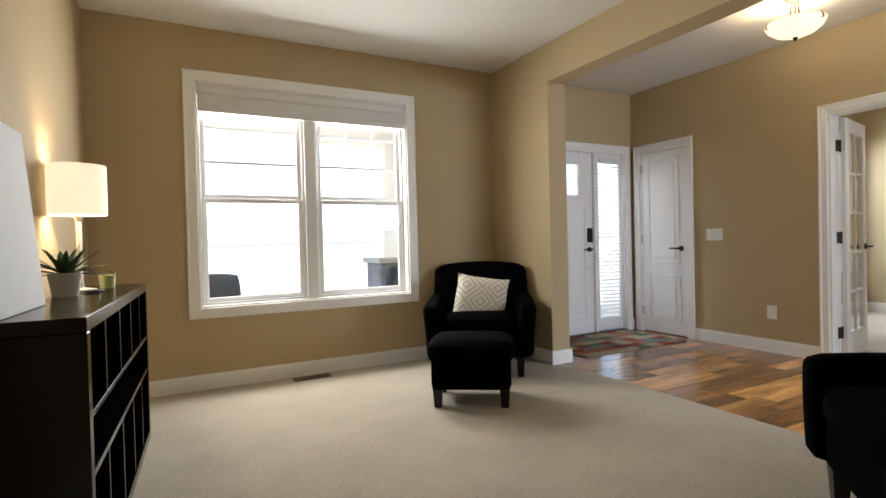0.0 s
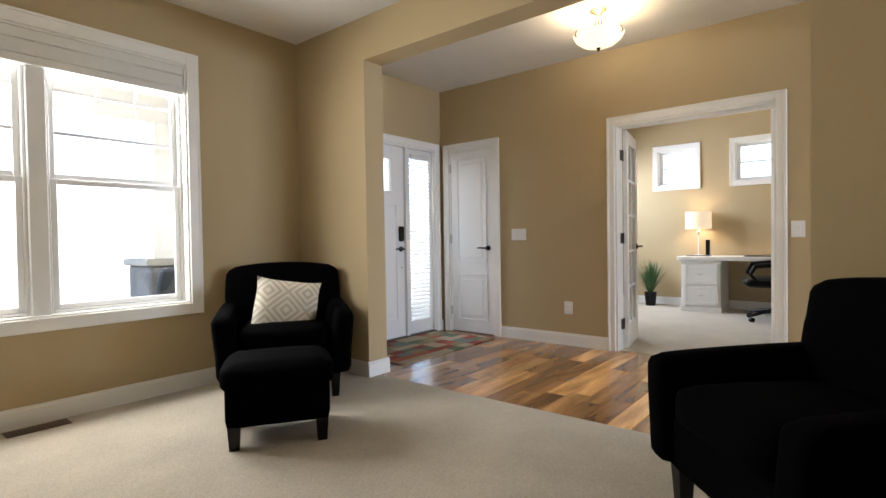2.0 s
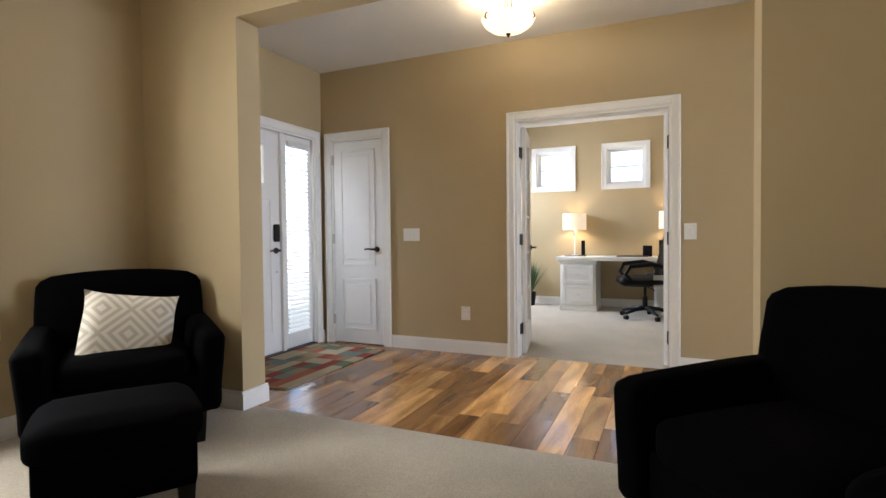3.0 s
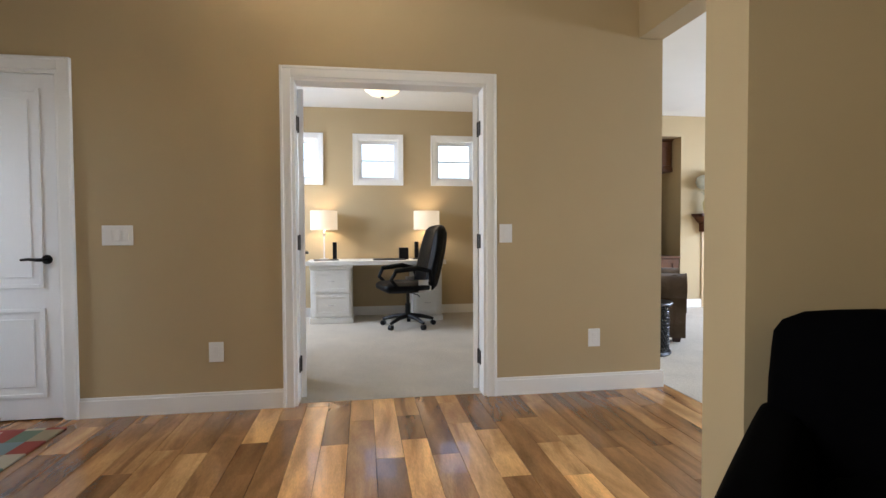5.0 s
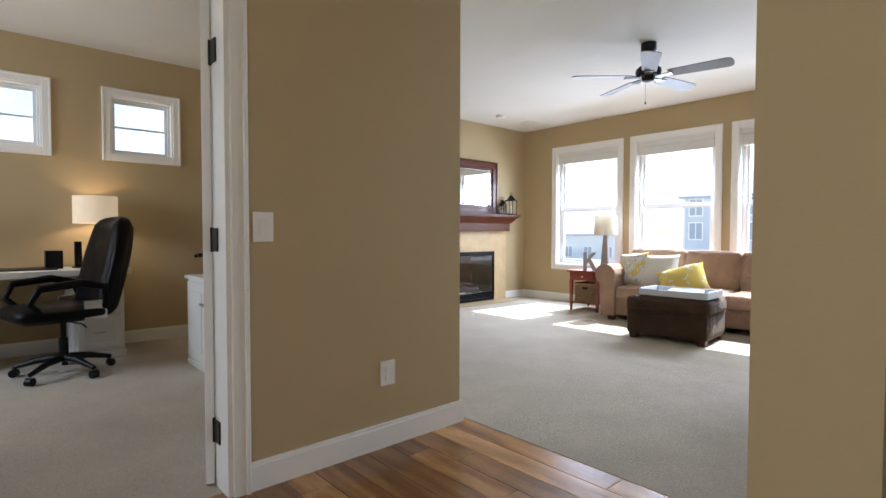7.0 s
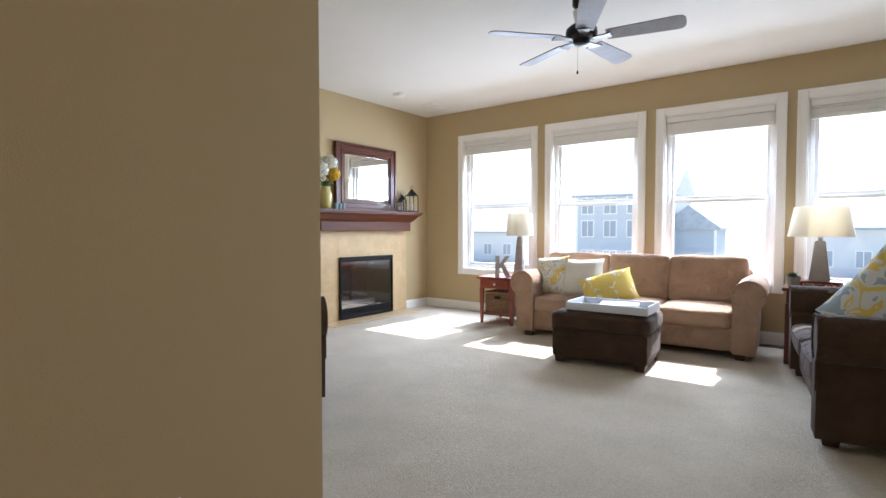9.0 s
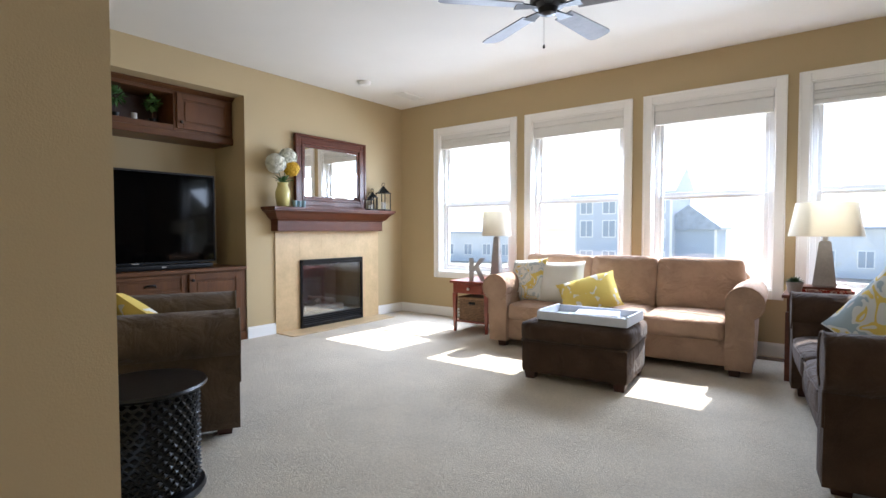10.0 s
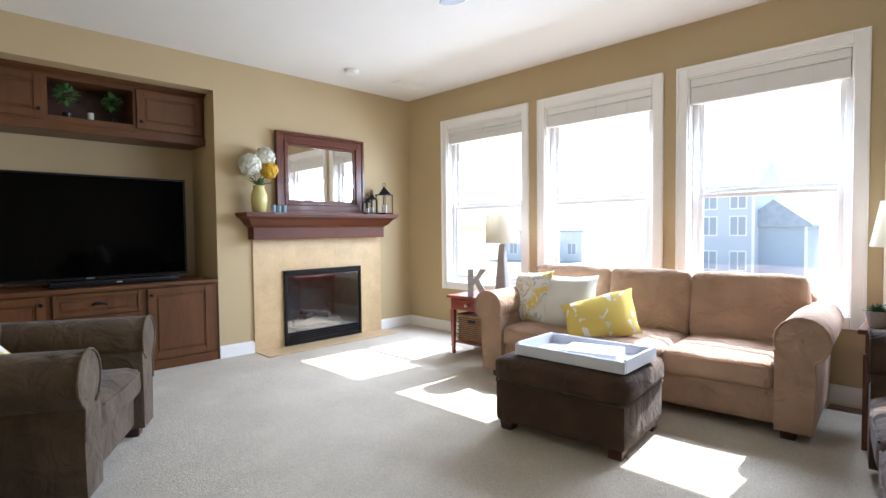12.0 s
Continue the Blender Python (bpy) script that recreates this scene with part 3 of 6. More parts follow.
entry = thing("door_2", "closed white craftsman entry door with small top window", "door", kind="structure")
part("door_panel", bm_box(3.082, 3.985, FRONT + 0.03, FRONT + 0.074, 0.02, 1.555, 0.002), M_DOOR, entry)
b = bm_box(3.082, 3.27, FRONT + 0.03, FRONT + 0.074, 1.5555, 2.028, 0.002)
bm_box(3.80, 3.985, FRONT + 0.03, FRONT + 0.074, 1.5555, 2.028, 0.002, into=b)
bm_box(3.2705, 3.7995, FRONT + 0.03, FRONT + 0.074, 1.89, 2.028, 0.002, into=b)
for x in (3.447, 3.623):
    bm_box(x - 0.01, x + 0.01, FRONT + 0.04, FRONT + 0.07, 1.556, 1.8895, into=b)
part("top_rails", b, M_DOOR, entry)
pane = part("pane", bm_box(3.266, 3.804, FRONT + 0.05, FRONT + 0.054, 1.55, 1.895), M_GLASS, entry)
pane.visible_shadow = False
moulded_panel("long_panel", entry, "y", FRONT + 0.03, -1, 3.19, 3.50, 0.2, 1.42)
moulded_panel("long_panel", entry, "y", FRONT + 0.03, -1, 3.57, 3.88, 0.2, 1.42)
lever(entry, (3.925, FRONT + 0.03, 0.95), (0, -1, 0), (-1, 0, 0))
part("keypad_lock", bm_box(3.895, 3.958, FRONT - 0.002, FRONT + 0.031, 1.03, 1.19, 0.012, 3), M_BRONZE, entry, "dark keypad deadbolt")
part("keyhole", tube([(3.935, FRONT + 0.032, 0.755), (3.935, FRONT + 0.024, 0.755)], 0.009, 12), M_SILVER, entry)
structure("trim_entry_post", bm_box(3.988, 4.03, FRONT + 0.004, FRONT + 0.15, 0.0, 2.03, 0.003), M_TRIM)
structure("threshold", bm_box(3.08, 4.44, FRONT - 0.03, FRONT + 0.16, 0.002, 0.02, 0.004), M_BRONZE, "dark metal door threshold")

side = thing("window_10", "narrow sidelight with white slatted blind beside the entry door", "sidelight", kind="structure")
b = bm_box(4.032, 4.085, FRONT + 0.03, FRONT + 0.08, 0.022, 2.03, 0.003)
bm_box(4.39, 4.44, FRONT + 0.03, FRONT + 0.08, 0.022, 2.03, 0.003, into=b)
bm_box(4.0855, 4.3895, FRONT + 0.03, FRONT + 0.08, 0.022, 0.165, 0.003, into=b)
bm_box(4.0855, 4.3895, FRONT + 0.03, FRONT + 0.08, 1.945, 2.03, 0.003, into=b)
part("window_frame", b, M_DOOR, side)
pane = part("pane", bm_box(4.08, 4.395, FRONT + 0.062, FRONT + 0.066, 0.16, 1.95), M_GLASS, side)
pane.visible_shadow = False
sb = thing("window_blind", "white slatted blind lowered over the sidelight, slats tilted open", "blind")
z = 0.185
while z < 1.93:
    part("slat", bm_box(-0.15, 0.15, -0.0235, 0.0235, -0.0015, 0.0015), M_SLAT, sb, m=pose(4.2375, FRONT + 0.03, z, 38, 0, 0))
    z += 0.0415
part("headrail", bm_box(4.085, 4.39, FRONT + 0.004, FRONT + 0.056, 1.935, 1.975, 0.004), M_BLIND, sb)


def french_leaf(name, hy, sgn, turn):
    """A glazed office door leaf, hinged at (EAST + 0.14, hy), swung into the office."""
    d = thing(name, "open white french door with ten glass panes", "door", EAST + 0.146, hy, 0, turn, kind="structure")
    w, h, t = 0.591, 2.023, 0.035
    y0, y1 = (-t, 0) if sgn > 0 else (0, t)
    st, bot, top = 0.095, 0.235, 0.115
    b = bm_box(0, st, y0, y1, 0.012, h, 0.002)
    bm_box(w - st, w, y0, y1, 0.012, h, 0.002, into=b)
    bm_box(st + 0.0005, w - st - 0.0005, y0, y1, 0.012, bot, 0.002, into=b)
    bm_box(st + 0.0005, w - st - 0.0005, y0, y1, h - top, h, 0.002, into=b)
    part("door_frame", b, M_DOOR, d)
    ph = (h - top - bot) / 5
    for k in range(1, 5):
        part("muntin", bm_box(st, w - st, y0 + 0.006, y1 - 0.006, bot + k * ph - 0.011, bot + k * ph + 0.011, 0.002), M_DOOR, d)
    part("muntin", bm_box(w / 2 - 0.011, w / 2 + 0.011, y0 + 0.007, y1 - 0.007, bot, h - top, 0.002), M_DOOR, d)
    for k in range(5):
        for a, e in ((st, w / 2 - 0.011), (w / 2 + 0.011, w - st)):
            p = part("pane", bm_box(a, e, (y0 + y1) / 2 - 0.002, (y0 + y1) / 2 + 0.002, bot + k * ph + 0.011, bot + (k + 1) * ph - 0.011), M_GLASS, d)
            p.visible_shadow = False
    for s, yy in ((-1, y0), (1, y1)):
        lever(d, (w - 0.055, yy, 0.945), (0, s, 0), (-1, 0, 0))
    for z in (0.24, 1.03, 1.79):
        hb = bm_box(-0.066, -0.004, -0.003, 0.003, z - 0.047, z + 0.047, 0.001)
        tube([(-0.002, 0, z - 0.05), (-0.002, 0, z + 0.05)], 0.008, 8, hb)
        part("hinge", hb, M_BRONZE, d, "dark bronze hinge", m=pose(0, 0, 0, 0, 0, -turn))
    return d


french_leaf("door_3", 2.281, 1, 10)
french_leaf("door_4", 1.092, -1, -19)


def plate(name, label, x, y, z, w, h, kind):
    p = thing(name, label, name.replace("_", " "), x, y, z)
    part("cover", bm_box(-0.006, 0.0, -w / 2, w / 2, -h / 2, h / 2, 0.002, 2), M_PLATE, p)
    n = max(1, round((w - 0.03) / 0.046))
    for k in range(n):
        yy = (k - (n - 1) / 2) * 0.046
        if kind == "switch":
            part("rocker", bm_box(-0.010, -0.005, yy - 0.016, yy + 0.016, -0.033, 0.033, 0.002), M_PLATE, p)
        else:
            for s in (-1, 1):
                part("socket", bm_box(-0.009, -0.005, yy - 0.016, yy + 0.016, s * 0.021 - 0.014, s * 0.021 + 0.014, 0.003), M_PLATE, p)
    return p


plate("light_switch", "white triple light switch on the entry wall", EAST, 3.305, 1.083, 0.17, 0.118, "switch")
plate("light_switch", "white light switch beside the office door", EAST, 0.938, 1.083, 0.085, 0.122, "switch")
plate("wall_outlet", "white duplex wall outlet near the office", EAST, 2.765, 0.367, 0.085, 0.122, "socket")
plate("wall_outlet", "white duplex wall outlet near the hall", EAST, 0.315, 0.367, 0.085, 0.122, "socket")


def floor_vent(x, y, turn):
    v = thing("floor_vent", "brown metal floor register set in the carpet", "floor vent", x, y, 0.006, turn)
    part("frame", bm_box(-0.15, 0.15, -0.055, 0.055, 0, 0.006, 0.002), M_VENT, v)
    for k in range(14):
        part("louver", bm_box(-0.125 + k * 0.019, -0.125 + k * 0.019 + 0.006, -0.04, 0.04, 0.0062, 0.011), M_VENT, v)


M_VENT = mat("brown_metal", (0.10, 0.055, 0.03), 0.45, 0.2, 20, metal=0.4)
floor_vent(0.78, 4.22, 0)
floor_vent(3.66, -4.80, 0)

# ---- upholstered pieces ----
def block_foot(parent, x, y, h, s, taper=0.75, material=None):
    t = s * taper / 2
    bm = bmesh.new()
    top = [bm.verts.new((x + a * s / 2, y + b * s / 2, h)) for a, b in ((-1, -1), (1, -1), (1, 1), (-1, 1))]
    bot = [bm.verts.new((x + a * t, y + b * t, 0)) for a, b in ((-1, -1), (1, -1), (1, 1), (-1, 1))]
    for i in range(4):
        bm.faces.new((bot[i], bot[(i + 1) % 4], top[(i + 1) % 4], top[i]))
    bm.faces.new(top)
    bm.faces.new(bot[::-1])
    part("leg", bm, material or M_FOOT, parent)


def club_chair(label, x, y, turn):
    """A black tub chair with a rounded back and sloping arms. Faces local -y, origin under its middle."""
    c = thing("armchair", label, "armchair", x, y, 0.006, turn, "black armchairs")
    part("seat_base", soft_box(0.74, 0.70, 0.22, 0.03, 0.0, 5, at=(0, 0.0, 0.26)), M_BLACK_FAB, c, smooth=True)
    part("seat_cushion", soft_box(0.54, 0.60, 0.15, 0.05, 0.025, 7, at=(0, -0.07, 0.415)), M_BLACK_FAB, c, smooth=True)
    bm = soft_box(0.81, 0.19, 0.56, 0.055, 0.015, 9, turn=pose(0, 0, 0, -9), at=(0, 0.31, 0.592))
    for v in bm.verts:
        if v.co.z > 0.7:
            v.co.z -= 0.018 * (v.co.x / 0.33) ** 2
    part("backrest", bm, M_BLACK_FAB, c, smooth=True)
    for s in (-1, 1):
        bm = soft_box(0.13, 0.74, 0.42, 0.04, 0.010, 9, at=(s * 0.354, -0.02, 0.375))
        for v in bm.verts:
            if v.co.z > 0.4:
                v.co.z += (v.co.y + 0.02) * 0.04
            v.co.x += s * max(0, v.co.z - 0.3) * 0.10
        part("armrest", bm, M_BLACK_FAB, c, smooth=True)
    for sx in (-1, 1):
        for sy in (-1, 1):
            block_foot(c, sx * 0.315, sy * 0.30, 0.16, 0.065, 0.7, M_BLACK_WOOD)
    return c


def black_ottoman(x, y, turn):
    o = thing("ottoman", "black upholstered ottoman on tapered legs", "ottoman", x, y, 0.006, turn)
    part("base", soft_box(0.52, 0.42, 0.24, 0.03, 0.0, 5, at=(0, 0, 0.23)), M_BLACK_FAB, o, smooth=True)
    part("cushion", soft_box(0.54, 0.44, 0.14, 0.05, 0.02, 7, at=(0, 0, 0.355)), M_BLACK_FAB, o, smooth=True)
    for sx in (-1, 1):
        for sy in (-1, 1):
            block_foot(o, sx * 0.215, sy * 0.165, 0.13, 0.065, 0.75, M_BLACK_WOOD)


AX = math.degrees(math.atan2(-0.55, 0.834))
club_chair("black upholstered armchair with a rounded back in the window corner", 2.10, 3.76, AX)
black_ottoman(1.58, 3.05, AX)
club_chair("black upholstered armchair with its back to the hall wall", 2.055, 0.685, -138)


def pillow(name, label, x, y, z, size, thick, m, material):
    bm = bmesh.new()
    n = 12
    for side in (-1, 1):
        vs = {}
        for i in range(n + 1):
            for j in range(n + 1):
                u, w = i / n * 2 - 1, j / n * 2 - 1
                swell = ((1 - u * u) * (1 - w * w)) ** 0.42
                pinch = 1 - 0.07 * (1 - abs(u) ** 3) * abs(w) ** 4
                pinch2 = 1 - 0.07 * (1 - abs(w) ** 3) * abs(u) ** 4
                vs[i, j] = bm.verts.new((u * size[0] / 2 * pinch2, side * (thick / 2 * swell), w * size[1] / 2 * pinch))
        for i in range(n):
            for j in range(n):
                bm.faces.new((vs[i, j], vs[i + 1, j], vs[i + 1, j + 1], vs[i, j + 1]))
    bmesh.ops.remove_doubles(bm, verts=bm.verts[:], dist=1e-4)
    for v in bm.verts:
        v.co += noise.noise_vector(v.co * 6 + Vector((x, y, z))) * 0.008
    me = finish(bm, name, material, True)
    p = tagged(new(name, me), label, "pillow")
    p.matrix_basis = pose(x, y, z) @ m
    return p


def rolled_arm(parent, s, w, d, h, material, x):
    """A rolled sofa arm: an upright panel with a fat roll along its top, flared outwards."""
    r = 0.125
    cx, cz = x + s * 0.045, h - r
    out = []
    for k in range(15):
        a = math.radians(-62 + k * (304 / 14)) if s > 0 else math.radians(242 - k * (304 / 14))
        out.append((cx + r * math.cos(a + (0.0)), cz + r * math.sin(a)))
    foot = [(cx - s * r * 0.96, 0.055), (cx + s * r * 0.42, 0.055)]
    out = out + [(cx - s * r * 0.99, cz - 0.06)]
    out = [(cx + s * r * 0.50, 0.30)] + out
    if s > 0:
        ring = [foot[1]] + out + [foot[0]]
    else:
        ring = [foot[1]] + out + [foot[0]]
    bm = prism(ring, -d / 2, d / 2)
    es = [e for e in bm.edges if abs(e.verts[0].co.y - e.verts[1].co.y) < 1e-6]
    bmesh.ops.bevel(bm, geom=es, offset=0.022, segments=3, profile=0.5, affect="EDGES", clamp_overlap=True)
    arm = part("armrest", bm, material, parent, smooth=True)
    front = tube([(u, -d / 2 - 0.002, w2) for u, w2 in out], 0.006, 6)
    part("piping", front, material, arm, smooth=True)
    return arm


def sofa(label, x, y, turn, seats, width, material, category="sofa", name="sofa", depth=0.92, wobble=0.006, group=""):
    """A sofa with rolled arms, loose seat and back cushions. Faces local -y; origin under its middle."""
    s = thing(name, label, category, x, y, 0.006, turn, group)
    inner = width - 2 * 0.20
    part("base", soft_box(width - 0.2, depth - 0.10, 0.22, 0.03, 0.006, 7, at=(0, 0.02, 0.165), ), material, s, smooth=True)
    part("back_frame", soft_box(inner + 0.22, 0.22, 0.66, 0.06, 0.01, 9, turn=pose(0, 0, 0, -7), at=(0, depth / 2 - 0.085, 0.41)), material, s, smooth=True)
    w = inner / seats
    for k in range(seats):
        cx = -inner / 2 + w * (k + 0.5)
        seat = part("seat_cushion", soft_box(w - 0.008, depth - 0.26, 0.16, 0.045, 0.014, 9, wobble, at=(cx, -0.11, 0.335)), material, s, smooth=True)
        rim = tube([(cx - w / 2 + 0.05, -0.11 - (depth - 0.26) / 2 - 0.001, 0.385), (cx, -0.11 - (depth - 0.26) / 2 - 0.014, 0.385), (cx + w / 2 - 0.05, -0.11 - (depth - 0.26) / 2 - 0.001, 0.385)], 0.005, 6)
        part("piping", rim, material, seat, smooth=True)
        lo = 0.085 if k == 0 else 0.0
        hi = 0.085 if k == seats - 1 else 0.0
        bw, bx_ = w - 0.008 + lo + hi, cx + (hi - lo) / 2
        back = part("back_cushion", soft_box(bw, 0.19, 0.46, 0.04, 0.014, 13, wobble * 1.8, turn=pose(0, 0, 0, -12), at=(bx_, depth / 2 - 0.215, 0.605)), material, s, smooth=True)
        ty, tz = depth / 2 - 0.215 - 0.095 + 0.05, 0.605 + 0.205
        part("piping", tube([(bx_ - bw / 2 + 0.012, ty, 0.45), (bx_ - bw / 2 + 0.012, ty + 0.025, tz - 0.02), (bx_ - bw / 2 + 0.04, ty + 0.03, tz + 0.006), (bx_ + bw / 2 - 0.04, ty + 0.03, tz + 0.006), (bx_ + bw / 2 - 0.012, ty + 0.025, tz - 0.02), (bx_ + bw / 2 - 0.012, ty, 0.45)], 0.005, 6), material, back, smooth=True)
    for sg in (-1, 1):
        rolled_arm(s, sg, 0.2, depth - 0.03, 0.675, material, sg * (width / 2 - 0.125))
    for sx in (-1, 1):
        for sy in (-1, 1):
            block_foot(s, sx * (width / 2 - 0.14), sy * (depth / 2 - 0.09), 0.07, 0.085, 0.8)
    return s


SOFA_TURN = 3.6
sofa("tan microfibre three-seat sofa with rolled arms under the windows", 4.86, -4.36, 180 + SOFA_TURN, 3, 2.20, M_TAN_FAB)
sofa("brown microfibre loveseat with rolled arms beside the lamp table", 2.99, -3.13, 97, 2, 1.72, M_BROWN_FAB, "loveseat", "loveseat")
sofa("brown microfibre armchair with rolled arms before the media niche", 6.445, -1.01, -29.5, 1, 1.04, M_TAUPE_FAB, "armchair", "armchair", 1.0)


def brown_ottoman(x, y, turn):
    o = thing("ottoman", "brown microfibre storage ottoman with a tray on top", "ottoman", x, y, 0.006, turn)
    part("base", soft_box(0.765, 0.60, 0.25, 0.03, 0.004, 5, at=(0, 0, 0.17)), M_BROWN_FAB, o, smooth=True)
    top = part("cushion", soft_box(0.78, 0.62, 0.15, 0.045, 0.015, 9, 0.004, at=(0, 0, 0.35)), M_BROWN_FAB, o, smooth=True)
    part("piping", tube([(a * 0.385, b * 0.305, 0.285) for a, b in ((-1, -0.9), (-0.95, -1), (0.95, -1), (1, -0.9), (1, 0.9), (0.95, 1), (-0.95, 1), (-1, 0.9), (-1, -0.9))], 0.006, 6), M_BROWN_FAB, top, smooth=True)
    for sx in (-1, 1):
        for sy in (-1, 1):
            block_foot(o, sx * 0.32, sy * 0.24, 0.055, 0.08, 0.8)


brown_ottoman(4.78, -3.385, 5)
# White tray's paint is cooled and greyed to put its shade into the colour.
M_TRAY = mat("shade_toned_tray_paint", (0.60, 0.62, 0.66), 0.5, 0.05, 6, 0.05, 60)
tr = thing("serving_tray", "white painted wooden tray lying on the ottoman", "tray", 4.72, -3.34, 0.443, 2)
part("bottom", bm_box(-0.31, 0.31, -0.20, 0.20, 0, 0.012), M_TRAY, tr)
for a in (-1, 1):
    part("long_side", bm_box(-0.325, 0.325, a * 0.2 - 0.008, a * 0.2 + 0.008, 0.0, 0.062, 0.003), M_TRAY, tr)
    part("end_side", bm_box(a * 0.318 - 0.008, a * 0.318 + 0.008, -0.191, 0.191, 0.0, 0.07, 0.003), M_TRAY, tr)

mag = tagged(part("magazine", bm_box(-0.15, 0.15, -0.11, 0.11, 0, 0.045, 0.003), mat("white_paper", (0.78, 0.79, 0.82), 0.5, 0.02)), "stack of white magazines lying in the tray", "magazine")
mag.matrix_basis = pose(4.66, -3.33, 0.456, 0, 0, 14)
card = tagged(part("paper_card", bm_box(-0.10, 0.10, -0.07, 0.07, 0, 0.003), mat("pale_blue_card", (0.55, 0.60, 0.68), 0.5, 0.05)), "pale blue card lying in the tray", "card")
card.matrix_basis = pose(4.86, -3.36, 0.456, 0, 0, -20)

# ---- tables, shelves, fireplace ----

def pattern_mat(name, stops, scale, mode="blotch", rough=0.9):
    """Printed cloth: flat areas of a few colours, as blotches, concentric diamonds or a patchwork."""
    m = mat(name, stops[0][1], rough, 0.05, 10, 0.25, 350, spec=0.15)
    nt = m.node_tree
    n, lk = nt.nodes, nt.links
    tc = n.new("ShaderNodeTexCoord")
    cr = n.new("ShaderNodeValToRGB")
    cr.color_ramp.interpolation = "CONSTANT"
    e = cr.color_ramp.elements
    e[0].position, e[0].color = stops[0][0], (*stops[0][1], 1)
    e[1].position, e[1].color = stops[1][0], (*stops[1][1], 1)
    for p, c in stops[2:]:
        e.new(p).color = (*c, 1)
    if mode == "blotch":
        nz = n.new("ShaderNodeTexNoise")
        nz.inputs["Scale"].default_value = scale
        nz.inputs["Detail"].default_value = 1.5
        nz.inputs["Distortion"].default_value = 1.2
        lk.new(tc.outputs["Object"], nz.inputs[0])
        lk.new(nz.outputs[0], cr.inputs[0])
    elif mode == "diamond":
        sep = n.new("ShaderNodeSeparateXYZ")
        lk.new(tc.outputs["Object"], sep.inputs[0])
        parts = []
        for k in (0, 2):
            f = n.new("ShaderNodeMath")
            f.operation = "PINGPONG"
            f.inputs[1].default_value = 0.13
            lk.new(sep.outputs[k], f.inputs[0])
            parts.append(f)
        ad = n.new("ShaderNodeMath")
        ad.operation = "ADD"
        lk.new(parts[0].outputs[0], ad.inputs[0])
        lk.new(parts[1].outputs[0], ad.inputs[1])
        ml = n.new("ShaderNodeMath")
        ml.operation = "MULTIPLY"
        ml.inputs[1].default_value = scale
        lk.new(ad.outputs[0], ml.inputs[0])
        fr = n.new("ShaderNodeMath")
        fr.operation = "FRACT"
        lk.new(ml.outputs[0], fr.inputs[0])
        lk.new(fr.outputs[0], cr.inputs[0])
    else:
        mp = n.new("ShaderNodeMapping")
        mp.inputs["Scale"].default_value = (scale, scale * 1.6, 0)
        lk.new(tc.outputs["Object"], mp.inputs[0])
        fl = n.new("ShaderNodeVectorMath")
        fl.operation = "FLOOR"
        lk.new(mp.outputs[0], fl.inputs[0])
        wn = n.new("ShaderNodeTexWhiteNoise")
        lk.new(fl.outputs[0], wn.inputs[0])
        lk.new(wn.outputs[0], cr.inputs[0])
    lk.new(cr.outputs[0], n["Principled BSDF"].inputs["Base Color"])
    return m


YEL, WHT = (0.70, 0.53, 0.14), (0.72, 0.70, 0.64)
M_PIL_PRINT = pattern_mat("floral_print_cloth", [(0.0, (0.42, 0.47, 0.46)), (0.34, WHT), (0.47, (0.45, 0.50, 0.50)), (0.52, WHT), (0.58, YEL), (0.68, WHT)], 8.5)
M_PIL_YEL = pattern_mat("yellow_leaf_cloth", [(0.0, WHT), (0.38, YEL), (0.58, YEL), (0.70, WHT)], 8)
M_PIL_WHITE = mat("ivory_cloth", (0.70, 0.67, 0.60), 0.92, 0.06, 8, 0.4, 250)
M_PIL_DIAM = pattern_mat("ivory_diamond_cloth", [(0.0, (0.70, 0.65, 0.56)), (0.5, (0.52, 0.46, 0.36))], 21, "diamond")
M_PIL_BLUE = pattern_mat("paisley_cloth", [(0.0, (0.34, 0.42, 0.47)), (0.40, (0.64, 0.65, 0.64)), (0.52, YEL), (0.62, (0.66, 0.66, 0.64))], 8)
M_RUG = pattern_mat("patchwork_rug", [(0.0, (0.20, 0.045, 0.03)), (0.14, (0.34, 0.28, 0.19)), (0.38, (0.10, 0.13, 0.085)), (0.55, (0.22, 0.17, 0.10)), (0.74, (0.13, 0.16, 0.15)), (0.88, (0.28, 0.09, 0.05))], 6.2, "patch", 0.95)

# pillows
pillow("throw_pillow", "ivory pillow with woven diamond pattern on the black armchair", 2.03, 3.645, 0.565, (0.44, 0.47), 0.15, pose(0, 0, 0, -20, 9, AX), M_PIL_DIAM)
pillow("throw_pillow", "yellow and grey floral pillow on the tan sofa", 5.69, -4.22, 0.605, (0.44, 0.44), 0.17, pose(0, 0, 0, 18, 6, -14), M_PIL_PRINT)
pillow("throw_pillow", "ivory pillow on the tan sofa", 5.33, -4.20, 0.595, (0.44, 0.44), 0.17, pose(0, 0, 0, 20, 3, 4), M_PIL_WHITE)
pillow("throw_pillow", "yellow leaf-print pillow on the tan sofa", 5.02, -4.09, 0.525, (0.52, 0.38), 0.17, pose(0, 0, 0, 40, 17, 22), M_PIL_YEL)
pillow("throw_pillow", "blue and yellow paisley pillow on the loveseat", 3.02, -2.77, 0.675, (0.52, 0.52), 0.18, pose(0, 0, 0, 14, 52, -12), M_PIL_BLUE)
pillow("throw_pillow", "yellow print pillow on the brown armchair", 6.335, -0.97, 0.54, (0.43, 0.43), 0.16, pose(0, 0, 0, -48, 40, -28.5), M_PIL_YEL)

